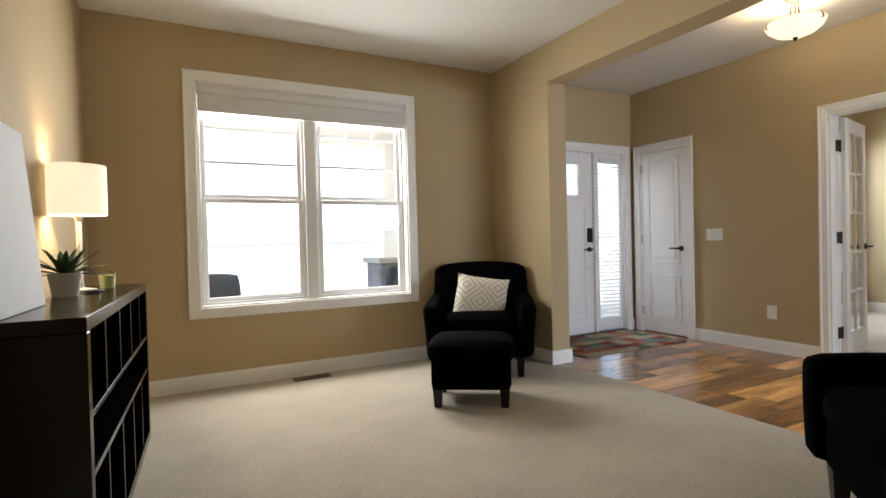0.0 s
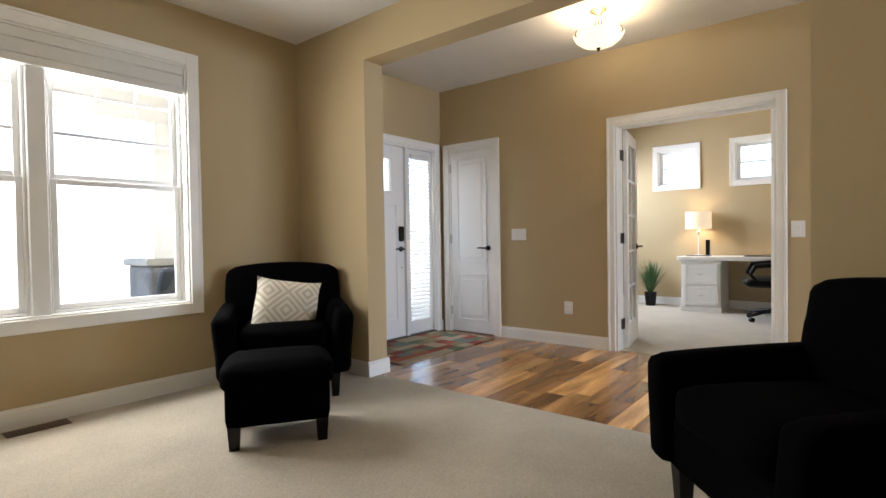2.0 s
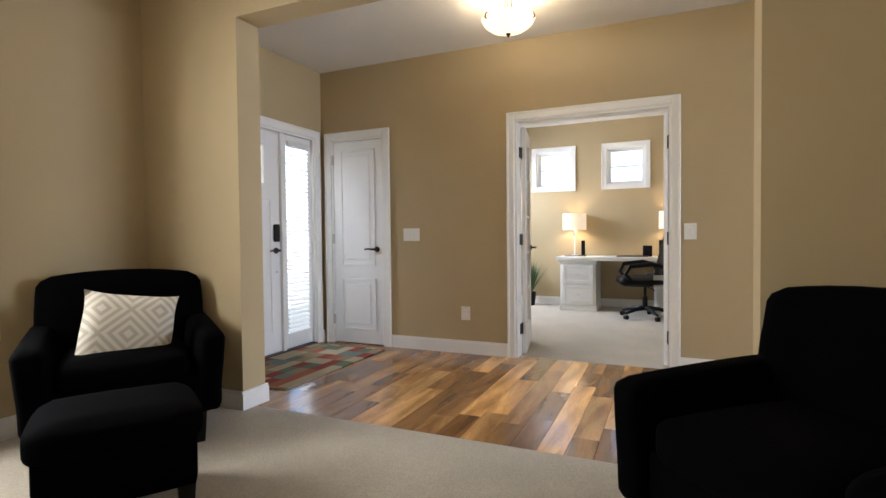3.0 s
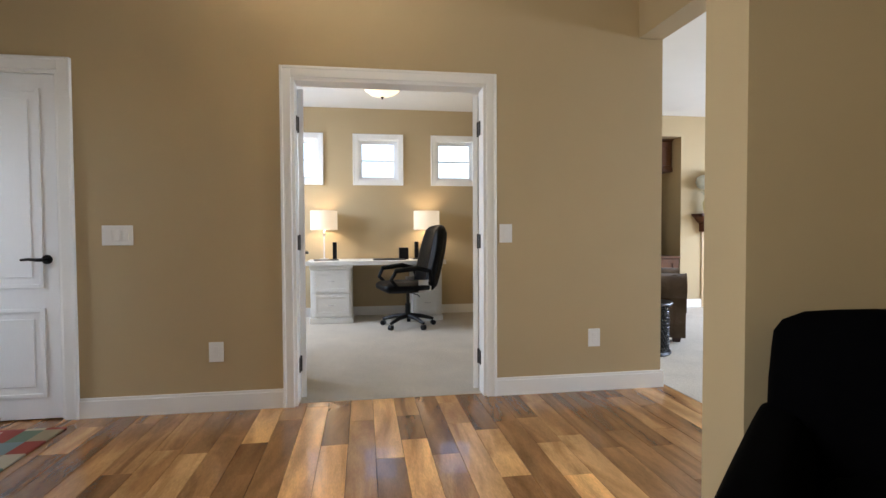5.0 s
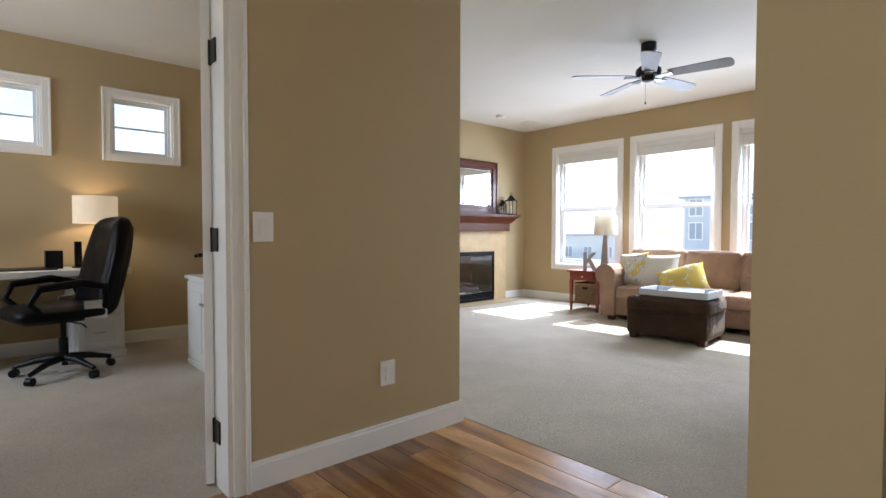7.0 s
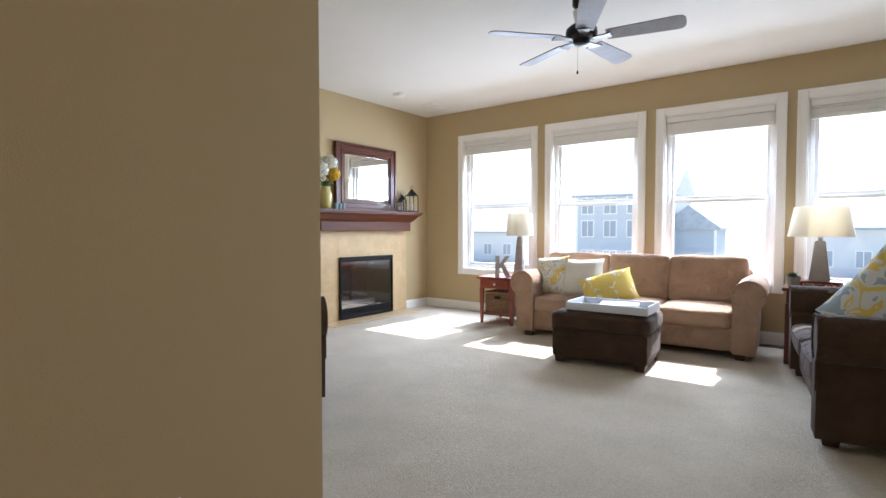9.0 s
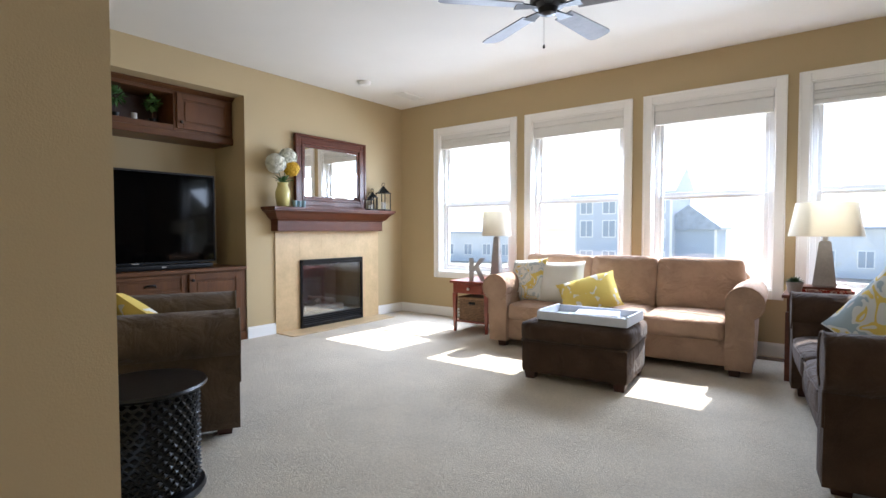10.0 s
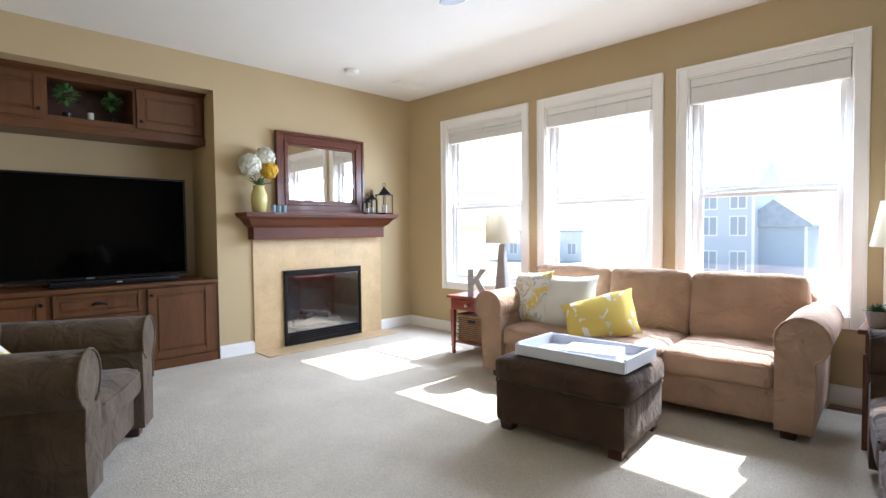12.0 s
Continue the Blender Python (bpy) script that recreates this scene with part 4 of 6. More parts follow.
# rug
rug = tagged(part("area_rug", bm_box(-0.68, 0.68, -0.40, 0.40, 0, 0.010, 0.003), M_RUG), "multicoloured patchwork rug in front of the entry door", "rug")
rug.matrix_basis = pose(3.74, 3.92, 0.004)

# ---- low black shelf unit and what stands on it ----
sh = thing("bookcase", "low black-brown open shelf unit against the wall", "bookcase", -0.375, 2.67, 0.006, -3.4)
L, D, H = 1.58, 0.29, 0.876
part("top_panel", bm_box(-D, 0, -L / 2, L / 2, H - 0.045, H, 0.002), M_BLACK_WOOD, sh)
part("bottom_panel", bm_box(-D, 0, -L / 2, L / 2, 0, 0.045, 0.002), M_BLACK_WOOD, sh)
for s in (-1, 1):
    part("side_panel", bm_box(-D, 0, s * (L / 2 - 0.0225) - 0.0225, s * (L / 2 - 0.0225) + 0.0225, 0.0455, H - 0.0455, 0.002), M_BLACK_WOOD, sh)
part("back_panel", bm_box(-D, -D + 0.008, -L / 2 + 0.046, L / 2 - 0.046, 0.046, H - 0.046), M_BLACK_WOOD, sh)
for z in (0.395, 0.575):
    part("shelf", bm_box(-D + 0.01, -0.002, -L / 2 + 0.0455, L / 2 - 0.0455, z - 0.009, z + 0.009, 0.001), M_BLACK_WOOD, sh)
for k in range(1, 5):
    y = -L / 2 + k * L / 5
    part("divider", bm_box(-D + 0.01, -0.004, y - 0.008, y + 0.008, 0.0455, 0.3855, 0.001), M_BLACK_WOOD, sh)
    part("divider", bm_box(-D + 0.01, -0.004, y - 0.008, y + 0.008, 0.5845, H - 0.0455, 0.001), M_BLACK_WOOD, sh)
ST = 0.882


def drum_lamp(name, label, x, y, z, body, shade_r, s0, s1, shade_m, body_m, top_r=None):
    """A table lamp: foot and body from a turned or tapered form, harp, finial, and a hollow shade."""
    l = thing(name, label, "table lamp", x, y, z)
    if body[0] == "turned":
        part("body", lathe(body[1], 20), body_m, l, smooth=True)
    elif body[0] == "pylon":
        w0, w1, h = body[1:]
        bm = bmesh.new()
        a = [bm.verts.new((i * w0, j * w0 * 0.7, 0)) for i, j in ((-1, -1), (1, -1), (1, 1), (-1, 1))]
        b_ = [bm.verts.new((i * w1, j * w1 * 0.7, h)) for i, j in ((-1, -1), (1, -1), (1, 1), (-1, 1))]
        for i in range(4):
            bm.faces.new((a[i], a[(i + 1) % 4], b_[(i + 1) % 4], b_[i]))
        bm.faces.new(a[::-1])
        bm.faces.new(b_)
        bmesh.ops.bevel(bm, geom=bm.edges[:], offset=0.006, segments=2, affect="EDGES")
        part("body", bm, body_m, l)
    top = body[2] if body[0] == "turned" else body[3]
    part("socket", lathe([(0.012, top), (0.018, top + 0.005), (0.018, top + 0.05), (0.01, top + 0.06)], 12), M_SILVER, l, smooth=True)
    part("harp", tube([(0.02, 0, top + 0.03), (0.055, 0, top + 0.08), (0.05, 0, s1 - 0.06), (0.0, 0, s1 - 0.012)], 0.003, 6), M_SILVER, l)
    tr_ = top_r or shade_r
    part("shade", lathe([(shade_r, s0), (tr_, s1), (tr_ - 0.004, s1), (shade_r - 0.004, s0), (shade_r, s0)], 40, cap=False), shade_m, l, smooth=True)
    sp = bmesh.new()
    for k in range(3):
        a = k * 2.0944
        tube([(0, 0, s1 - 0.015), (tr_ * math.cos(a), tr_ * math.sin(a), s1 - 0.004)], 0.002, 5, sp)
    part("spider", sp, M_SILVER, l)
    part("finial", lathe([(0.004, s1 - 0.015), (0.009, s1), (0.004, s1 + 0.015)], 10), M_SILVER, l)
    return l


def bulb(name, x, y, z, watts, r=0.035, color=(1.0, 0.82, 0.58)):
    o = new(name, bpy.data.lights.new(name, "POINT"))
    o.data.energy, o.data.shadow_soft_size, o.data.color = watts, r, color
    o.location = (x, y, z)
    return o


drum_lamp("table_lamp", "lit table lamp with white linen drum shade on the bookcase", -0.578, 3.00, ST,
          ("turned", [(0.065, 0.0), (0.065, 0.012), (0.02, 0.02), (0.012, 0.05), (0.012, 0.33)], 0.33), 0.118, 0.360, 0.592, M_SHADE_ON, M_POT)
bulb("bulb_bookcase", -0.578, 3.00, ST + 0.46, 1.7)
part_ = tagged(part("canvas_board", bm_box(-0.012, 0.012, -0.30, 0.30, 0, 0.62, 0.003), mat("blank_canvas", (0.74, 0.76, 0.80), 0.8, 0.03, 6, 0.2, 150)), "blank white canvas leaning on the wall", "canvas")
part_.matrix_basis = pose(-0.635, 2.10, ST, 0, -5, -3.4)


def blade(bm, base, direction, length, width, droop, n=5):
    """One long leaf that tapers and bends down."""
    d = Vector(direction).normalized()
    s = d.cross(Vector((0, 0, 1)))
    s = s.normalized() if s.length > 1e-3 else Vector((1, 0, 0))
    prev = None
    for i in range(n + 1):
        t = i / n
        c = Vector(base) + d * length * t - Vector((0, 0, 1)) * droop * t * t
        w = width * (0.7 + 0.9 * t - 1.58 * t * t)
        up = Vector((0, 0, 0.25 * w))
        row = [bm.verts.new(c - s * w / 2 + up), bm.verts.new(c), bm.verts.new(c + s * w / 2 + up)]
        if prev:
            bm.faces.new((prev[0], prev[1], row[1], row[0]))
            bm.faces.new((prev[1], prev[2], row[2], row[1]))
        prev = row


def spiky_plant(name, label, x, y, z, pot_r, pot_h, leaves, length, width, pot_m, leaf_m, seed, up=(0.15, 1.4), droop=0.03):
    p = thing(name, label, "potted plant", x, y, z)
    part("pot", lathe([(pot_r * 0.72, 0), (pot_r * 0.75, 0.004), (pot_r, pot_h), (pot_r * 0.92, pot_h), (pot_r * 0.88, pot_h - 0.015), (0.001, pot_h - 0.015)], 24), pot_m, p, smooth=True)
    rnd = random.Random(seed)
    bm = bmesh.new()
    for k in range(leaves):
        a = k * 2.39996
        e = up[0] + (up[1] - up[0]) * (k / leaves) + rnd.uniform(-0.1, 0.1)
        ln = length * rnd.uniform(0.75, 1.1)
        blade(bm, (math.cos(a) * pot_r * 0.2, math.sin(a) * pot_r * 0.2, pot_h - 0.01), (math.cos(a) * math.cos(e), math.sin(a) * math.cos(e), math.sin(e)), ln, width * rnd.uniform(0.8, 1.15), droop * rnd.uniform(0.5, 1.5))
    part("leaves", bm, leaf_m, p, "pointed green leaves", True)
    return p


spiky_plant("potted_succulent", "spiky green succulent in a white pot on the bookcase", -0.605, 2.79, ST, 0.064, 0.10, 30, 0.17, 0.034, M_POT, M_LEAF_PALE, 3)
gl = thing("candle_glass", "small glass with a pale green candle", "candle", -0.482, 3.11, ST)
part("glass", lathe([(0.032, 0), (0.038, 0.088), (0.036, 0.088), (0.030, 0.006), (0.001, 0.006)], 24), plain_glass("tumbler_glass", (0.93, 0.95, 0.88)), gl, smooth=True)
part("wax", lathe([(0.0295, 0.007), (0.0335, 0.07), (0.001, 0.07)], 20), mat("pale_green_wax", (0.55, 0.55, 0.26), 0.6), gl, smooth=True)
tagged(part("trinket_dish", lathe([(0.02, 0), (0.045, 0.008), (0.043, 0.010), (0.001, 0.004)], 20), M_BLACK_METAL, None, "", True), "small dark trinket dish on the bookcase", "dish").matrix_basis = pose(-0.52, 2.93, ST)


# ---- ceiling lights ----
def bowl_light(label, x, y, drop, r, watts, power):
    """A semi-flush fixture: canopy, rods, alabaster glass bowl held by three curved arms, finial."""
    l = thing("ceiling_light", label, "ceiling light", x, y, CEIL, group="bowl ceiling lights")
    part("canopy", lathe([(0.065, 0), (0.065, -0.008), (0.03, -0.03), (0.012, -0.035)], 24), M_FIX, l, smooth=True)
    zt, zb = -drop + 0.115, -drop + 0.012
    if drop > 0.2:
        for k in range(3):
            a = k * 2.0944 + 0.4
            part("rod", tube([(0.02 * math.cos(a), 0.02 * math.sin(a), -0.03), (0.035 * math.cos(a), 0.035 * math.sin(a), zt)], 0.006, 8), M_FIX, l, smooth=True)
    prof = [(0.012, zb), (r * 0.35, zb + 0.008), (r * 0.66, zb + 0.03), (r * 0.9, zb + 0.065), (r, zb + 0.10), (r * 0.985, zb + 0.10), (r * 0.88, zb + 0.07), (r * 0.64, zb + 0.037), (r * 0.33, zb + 0.014), (0.012, zb + 0.006)]
    part("glass_bowl", lathe(prof, 36), mat("lit_alabaster", (0.8, 0.66, 0.42), 0.5, 0.15, 9, emit=(1.0, 0.74, 0.42), power=power), l, "glowing alabaster glass bowl", True)
    for k in range(3):
        a = k * 2.0944 + 0.4
        c, s = math.cos(a), math.sin(a)
        part("arm", tube([(0.02 * c, 0.02 * s, zt), (r * 0.6 * c, r * 0.6 * s, zt + 0.012), (r * 0.98 * c, r * 0.98 * s, zt + 0.004), (r * 1.04 * c, r * 1.04 * s, zt - 0.028), (r * 0.97 * c, r * 0.97 * s, zt - 0.034)], 0.006, 8), M_FIX, l, smooth=True)
    part("finial", lathe([(0.003, -drop - 0.014), (0.012, -drop), (0.018, -drop + 0.010), (0.010, -drop + 0.018)], 16), M_BRONZE, l, smooth=True)
    bulb("bulb_ceiling", x, y, CEIL - drop + 0.14, watts, 0.05, (1.0, 0.85, 0.64))
    return l


M_FIX = mat("antique_brass", (0.20, 0.13, 0.075), 0.35, 0.2, 20, metal=0.8)
bowl_light("brass semi-flush ceiling light with glowing alabaster bowl", 3.72, 2.095, 0.29, 0.185, 3.0, 0.34)
bowl_light("brass office ceiling light with glowing alabaster bowl", 6.55, 1.665, 0.275, 0.19, 2.4, 0.34)

# ---- office ----
desk = thing("writing_desk", "white painted desk top resting on two cabinets", "desk", -0.13, 0, 0.005)
part("desktop", bm_box(7.66, 8.245, 0.86, 2.55, 0.70, 0.752, 0.004, 2), M_WHITE_FURN, desk)


def file_cabinet(y0, y1):
    c = thing("file_cabinet", "white two-drawer file cabinet under the desk", "cabinet", -0.13, 0, 0.005, group="desk cabinets")
    part("body", bm_box(7.70, 8.235, y0, y1, 0.07, 0.699, 0.003), M_WHITE_FURN, c)
    part("plinth", bm_box(7.685, 8.24, y0 - 0.012, y1 + 0.012, 0, 0.0695, 0.006, 2), M_WHITE_FURN, c)
    part("top_moulding", bm_box(7.683, 7.699, y0 - 0.01, y1 + 0.01, 0.655, 0.698, 0.004), M_WHITE_FURN, c)
    for z0, z1 in ((0.095, 0.36), (0.38, 0.645)):
        d = part("drawer", bm_box(7.686, 7.7005, y0 + 0.03, y1 - 0.03, z0, z1, 0.003), M_WHITE_FURN, c)
        b = bmesh.new()
        for s in ((y0 + 0.03, y0 + 0.075, z0, z1), (y1 - 0.075, y1 - 0.03, z0, z1), (y0 + 0.0755, y1 - 0.0755, z0, z0 + 0.045), (y0 + 0.0755, y1 - 0.0755, z1 - 0.045, z1)):
            bm_box(7.678, 7.6865, *s, bevel=0.002, into=b)
        part("drawer_frame", b, M_WHITE_FURN, d)
        part("pull", tube([(7.676, (y0 + y1) / 2 - 0.035, (z0 + z1) / 2), (7.660, (y0 + y1) / 2 - 0.028, (z0 + z1) / 2), (7.660, (y0 + y1) / 2 + 0.028, (z0 + z1) / 2), (7.676, (y0 + y1) / 2 + 0.035, (z0 + z1) / 2)], 0.005, 8), M_SILVER, d, "brushed metal pull", True)


file_cabinet(2.01, 2.50)
file_cabinet(0.91, 1.27)
ch = thing("storage_chest", "white painted chest along the office wall", "cabinet", -0.37, 0.05, 0.005)
part("body", bm_box(6.42, 7.33, 0.0, 0.52, 0.05, 0.685, 0.003), M_WHITE_FURN, ch)
part("top", bm_box(6.40, 7.35, -0.003, 0.545, 0.686, 0.715, 0.005), M_WHITE_FURN, ch)
part("plinth", bm_box(6.415, 7.335, 0.0, 0.53, 0, 0.0495, 0.004), M_WHITE_FURN, ch)
for k in range(2):
    x0 = 6.44 + k * 0.44
    d = part("door", bm_box(x0, x0 + 0.425, 0.5205, 0.535, 0.075, 0.665, 0.003), M_WHITE_FURN, ch)
    part("panel", bm_box(x0 + 0.06, x0 + 0.365, 0.5355, 0.541, 0.14, 0.60, 0.004), M_WHITE_FURN, d)
    part("knob", lathe([(0.006, 0), (0.006, 0.012), (0.013, 0.018), (0.011, 0.028), (0.002, 0.03)], 12), M_SILVER, d, "round metal knob", True, pose(x0 + (0.395 if k == 0 else 0.03), 0.535, 0.52, -90))
ph = thing("desk_phone", "black desk phone on the white chest", "phone", 6.63, 0.36, 0.721)
part("base", bm_box(-0.08, 0.08, -0.09, 0.09, 0, 0.03, 0.008, 2), M_BLACK_METAL, ph)
part("handset", soft_box(0.045, 0.20, 0.035, 0.015, 0, 5, at=(-0.05, 0, 0.05)), M_BLACK_METAL, ph, smooth=True)

DT = 0.757
for (x, y, lab) in ((7.95, 2.36, "lit desk lamp with white drum shade and slim metal stem"), (7.95, 1.05, "lit desk lamp with white drum shade behind the chair")):
    drum_lamp("desk_lamp", lab, x, y, DT, ("turned", [(0.06, 0.0), (0.06, 0.012), (0.012, 0.02), (0.009, 0.03), (0.009, 0.30)], 0.30), 0.168, 0.38, 0.62, M_SHADE_ON_OFFICE, M_POT)
    bulb("bulb_desk", x, y, DT + 0.47, 1.1)
for y in (2.225, 1.19):
    sp_ = thing("desk_speaker", "slim upright black speaker on the desk", "speaker", 7.88, y, DT, group="desk speakers")
    part("foot", lathe([(0.045, 0), (0.045, 0.008), (0.02, 0.014)], 18), M_BLACK_METAL, sp_, smooth=True)
    part("column", bm_box(-0.022, 0.022, -0.026, 0.026, 0.0145, 0.225, 0.006, 2), M_BLACK_METAL, sp_)
tagged(part("notepad", bm_box(-0.14, 0.14, -0.2, 0.2, 0, 0.012, 0.002), M_BLACK_METAL), "dark flat notepad on the desk", "notepad").matrix_basis = pose(7.80, 1.55, DT)
tagged(part("desk_pad", bm_box(-0.10, 0.10, -0.15, 0.15, 0, 0.008, 0.002), M_BLACK_METAL), "slim dark folder on the desk", "folder").matrix_basis = pose(7.82, 2.33, DT, 0, 0, 8)
mon = thing("pen_box", "tall black desk organiser", "organiser", 7.86, 1.36, DT)
part("box", bm_box(-0.05, 0.05, -0.06, 0.06, 0, 0.15, 0.004), M_BLACK_METAL, mon)

oc = thing("office_chair", "black leather swivel office chair on a five-star base", "chair", 7.22, 1.365, 0.005, 192)
part("seat", soft_box(0.52, 0.54, 0.10, 0.045, 0.02, 9, at=(0, -0.05, 0.47)), M_LEATHER, oc, smooth=True)
bm = soft_box(0.52, 0.14, 0.72, 0.06, 0.03, 11, turn=pose(0, 0, 0, -13), at=(0, 0.32, 0.80))
for v in bm.verts:
    v.co.y -= 0.05 * (v.co.x / 0.25) ** 2
    if v.co.z > 0.9:
        v.co.x *= 1 - 0.22 * min(1, (v.co.z - 0.9) / 0.25)
part("backrest", bm, M_LEATHER, oc, "tall padded leather back", True)
for k in range(3):
    part("back_roll", soft_box(0.40, 0.06, 0.19, 0.03, 0.018, 7, turn=pose(0, 0, 0, -13), at=(0, 0.235 + 0.045 * k, 0.63 + 0.185 * k)), M_LEATHER, oc, smooth=True)
for s in (-1, 1):
    part("armrest", tube([(s * 0.25, 0.20, 0.52), (s * 0.30, 0.17, 0.66), (s * 0.30, 0.02, 0.695), (s * 0.295, -0.22, 0.67), (s * 0.27, -0.27, 0.57), (s * 0.24, -0.18, 0.47)], [0.022, 0.026, 0.030, 0.028, 0.022, 0.02], 10), M_LEATHER, oc, smooth=True)
    part("arm_bracket", bm_box(s * 0.255 - 0.006, s * 0.255 + 0.006, 0.05, 0.20, 0.42, 0.56, 0.004), M_SILVER, oc, "chrome bracket")
part("gas_lift", lathe([(0.03, 0.10), (0.03, 0.27), (0.018, 0.275), (0.018, 0.41), (0.06, 0.415), (0.06, 0.425)], 16), M_BLACK_METAL, oc, smooth=True)
part("lever", tube([(0.03, 0.0, 0.40), (0.22, 0.05, 0.39), (0.26, 0.06, 0.37)], 0.006, 6), M_BLACK_METAL, oc)
for k in range(5):
    a = k * 1.25664 + 0.3
    c, s = math.cos(a), math.sin(a)
    part("base_leg", tube([(0.03 * c, 0.03 * s, 0.125), (0.16 * c, 0.16 * s, 0.115), (0.31 * c, 0.31 * s, 0.075)], [0.03, 0.024, 0.016], 8), M_BLACK_METAL, oc, smooth=True)
    w = part("caster", tube([(0.31 * c - 0.022 * s, 0.31 * s + 0.022 * c, 0.029), (0.31 * c + 0.022 * s, 0.31 * s - 0.022 * c, 0.029)], 0.029, 14), M_BLACK_METAL, oc, smooth=True)
spiky_plant("potted_grass", "tall green grass plant in a dark pot in the office corner", 7.92, 3.02, 0.005, 0.09, 0.20, 120, 0.52, 0.016, M_BLACK_METAL, M_LEAF, 8, (0.95, 1.55), 0.05)

# ---- living room: fireplace ----
fp = thing("fireplace", "gas fireplace with tan tile surround and black metal front", "fireplace", kind="structure")
b = bm_box(7.9838, 8.001, -4.467, -4.1555, 0.0, 1.09)
bm_box(7.9838, 8.001, -3.2545, -2.935, 0.0, 1.09, into=b)
bm_box(7.9838, 8.001, -4.155, -3.255, 0.766, 1.09, into=b)
part("grout_bed", b, M_GROUT, fp)
for y0, y1 in ((-4.467, -4.158), (-3.252, -2.935)):
    for k in range(3):
        part("tile", bm_box(7.983, 7.9975, y0 + 0.0008, y1 - 0.0008, 0.001 + k * 0.2553, k * 0.2553 + 0.2550, 0.0006), M_TILE, fp)
for k in range(5):
    w = (4.467 - 2.935) / 5
    part("tile", bm_box(7.983, 7.9975, -4.467 + k * w + 0.0006, -4.467 + (k + 1) * w - 0.0006, 0.7675, 1.088, 0.0006), M_TILE, fp)
for k in range(5):
    w = (4.467 - 2.935) / 5
    part("hearth_tile", bm_box(7.69, 7.982, -4.467 + k * w + 0.0006, -4.467 + (k + 1) * w - 0.0006, 0.001, 0.014, 0.0008), M_TILE, fp)
b = bmesh.new()
for s in ((-4.17, -4.142, 0.016, 0.775), (-3.268, -3.24, 0.016, 0.775), (-4.1415, -3.2685, 0.715, 0.775), (-4.1415, -3.2685, 0.016, 0.055), (-4.1415, -3.2685, 0.125, 0.145)):
    bm_box(7.955, 7.9825, *s, bevel=0.004, into=b)
part("firebox_frame", b, M_BLACK_METAL, fp)
for k in range(3):
    part("louver", bm_box(7.962, 7.978, -4.1415, -3.2685, 0.060 + k * 0.021, 0.074 + k * 0.021, 0.002), M_BLACK_METAL, fp)
part("hood", bm_box(7.945, 7.956, -4.16, -3.25, 0.735, 0.772, 0.004), M_BLACK_METAL, fp)
b = bm_box(8.43, 8.44, -4.15, -3.26, 0.0, 0.76)
bm_box(8.0, 8.43, -4.15, -4.14, 0.0, 0.76, into=b)
bm_box(8.0, 8.43, -3.27, -3.26, 0.0, 0.76, into=b)
bm_box(8.0, 8.43, -4.139, -3.271, 0.745, 0.76, into=b)
bm_box(8.0, 8.43, -4.139, -3.271, 0.0, 0.13, into=b)
# Firebox metal is lightened to imitate the room's pale reflection in the glass.
part("firebox", b, mat("lightened_firebox_metal", (0.11, 0.11, 0.115), 0.8, 0.3, 8), fp)
part("glass_front", bm_box(7.972, 7.976, -4.1415, -3.2685, 0.145, 0.715), plain_glass("smoky_glass", (0.85, 0.86, 0.88), 0.05, 0.11), fp)
M_LOG = mat("ceramic_log", (0.16, 0.12, 0.09), 0.9, 0.4, 14, 0.8, 40)
for (a0, a1, rr) in (((8.15, -4.0, 0.17), (8.2, -3.45, 0.19), 0.045), ((8.28, -3.95, 0.2), (8.25, -3.5, 0.2), 0.05), ((8.12, -3.85, 0.25), (8.3, -3.6, 0.29), 0.035), ((8.3, -3.8, 0.27), (8.12, -3.55, 0.25), 0.03)):
    p0, p1 = Vector(a0), Vector(a1)
    part("log", tube([p0.lerp(p1, t / 6) + noise.noise_vector(p0 * 4 + Vector((t, 0, 0))) * 0.012 for t in range(7)], [rr * (0.9 + 0.15 * math.sin(t * 2.1)) for t in range(7)], 9), M_LOG, fp, smooth=True)

mn = thing("mantel_shelf", "mahogany mantel shelf with crown moulding", "mantel", 0.02, 0, 0)
part("frieze", bm_box(7.86, 7.999, -4.44, -2.90, 1.092, 1.20, 0.002), M_MAHOG, mn)
prof = [(7.999, 1.2005), (7.855, 1.2005), (7.852, 1.215), (7.835, 1.222), (7.815, 1.245), (7.79, 1.278), (7.765, 1.30), (7.752, 1.304), (7.752, 1.318), (7.999, 1.318)]
bm = bmesh.new()
rows = []
for side_, sg in ((-4.44, -1), (-2.90, 1)):
    rows.append([bm.verts.new((x, side_ + sg * max(0, 7.86 - x) if x < 7.99 else side_ + sg * (max(0, 7.86 - prof[min(i, 8)][0]) if i == 9 else 0), z)) for i, (x, z) in enumerate(prof)])
rows[0][9].co.y, rows[1][9].co.y = rows[0][8].co.y, rows[1][8].co.y
for sgn, r_ in zip((-1, 1), rows):
    back = [bm.verts.new((7.999, v.co.y, v.co.z)) for v in r_[1:9]]
    for i in range(7):
        bm.faces.new((r_[1 + i], r_[2 + i], back[i + 1], back[i]))
for i in range(1, 8):
    bm.faces.new((rows[0][i], rows[0][i + 1], rows[1][i + 1], rows[1][i]))
part("crown", bm, M_MAHOG, mn, "stepped crown moulding", False)
part("top_board", bm_box(7.738, 7.999, -4.56, -2.78, 1.3185, 1.345, 0.004, 2), M_MAHOG, mn)

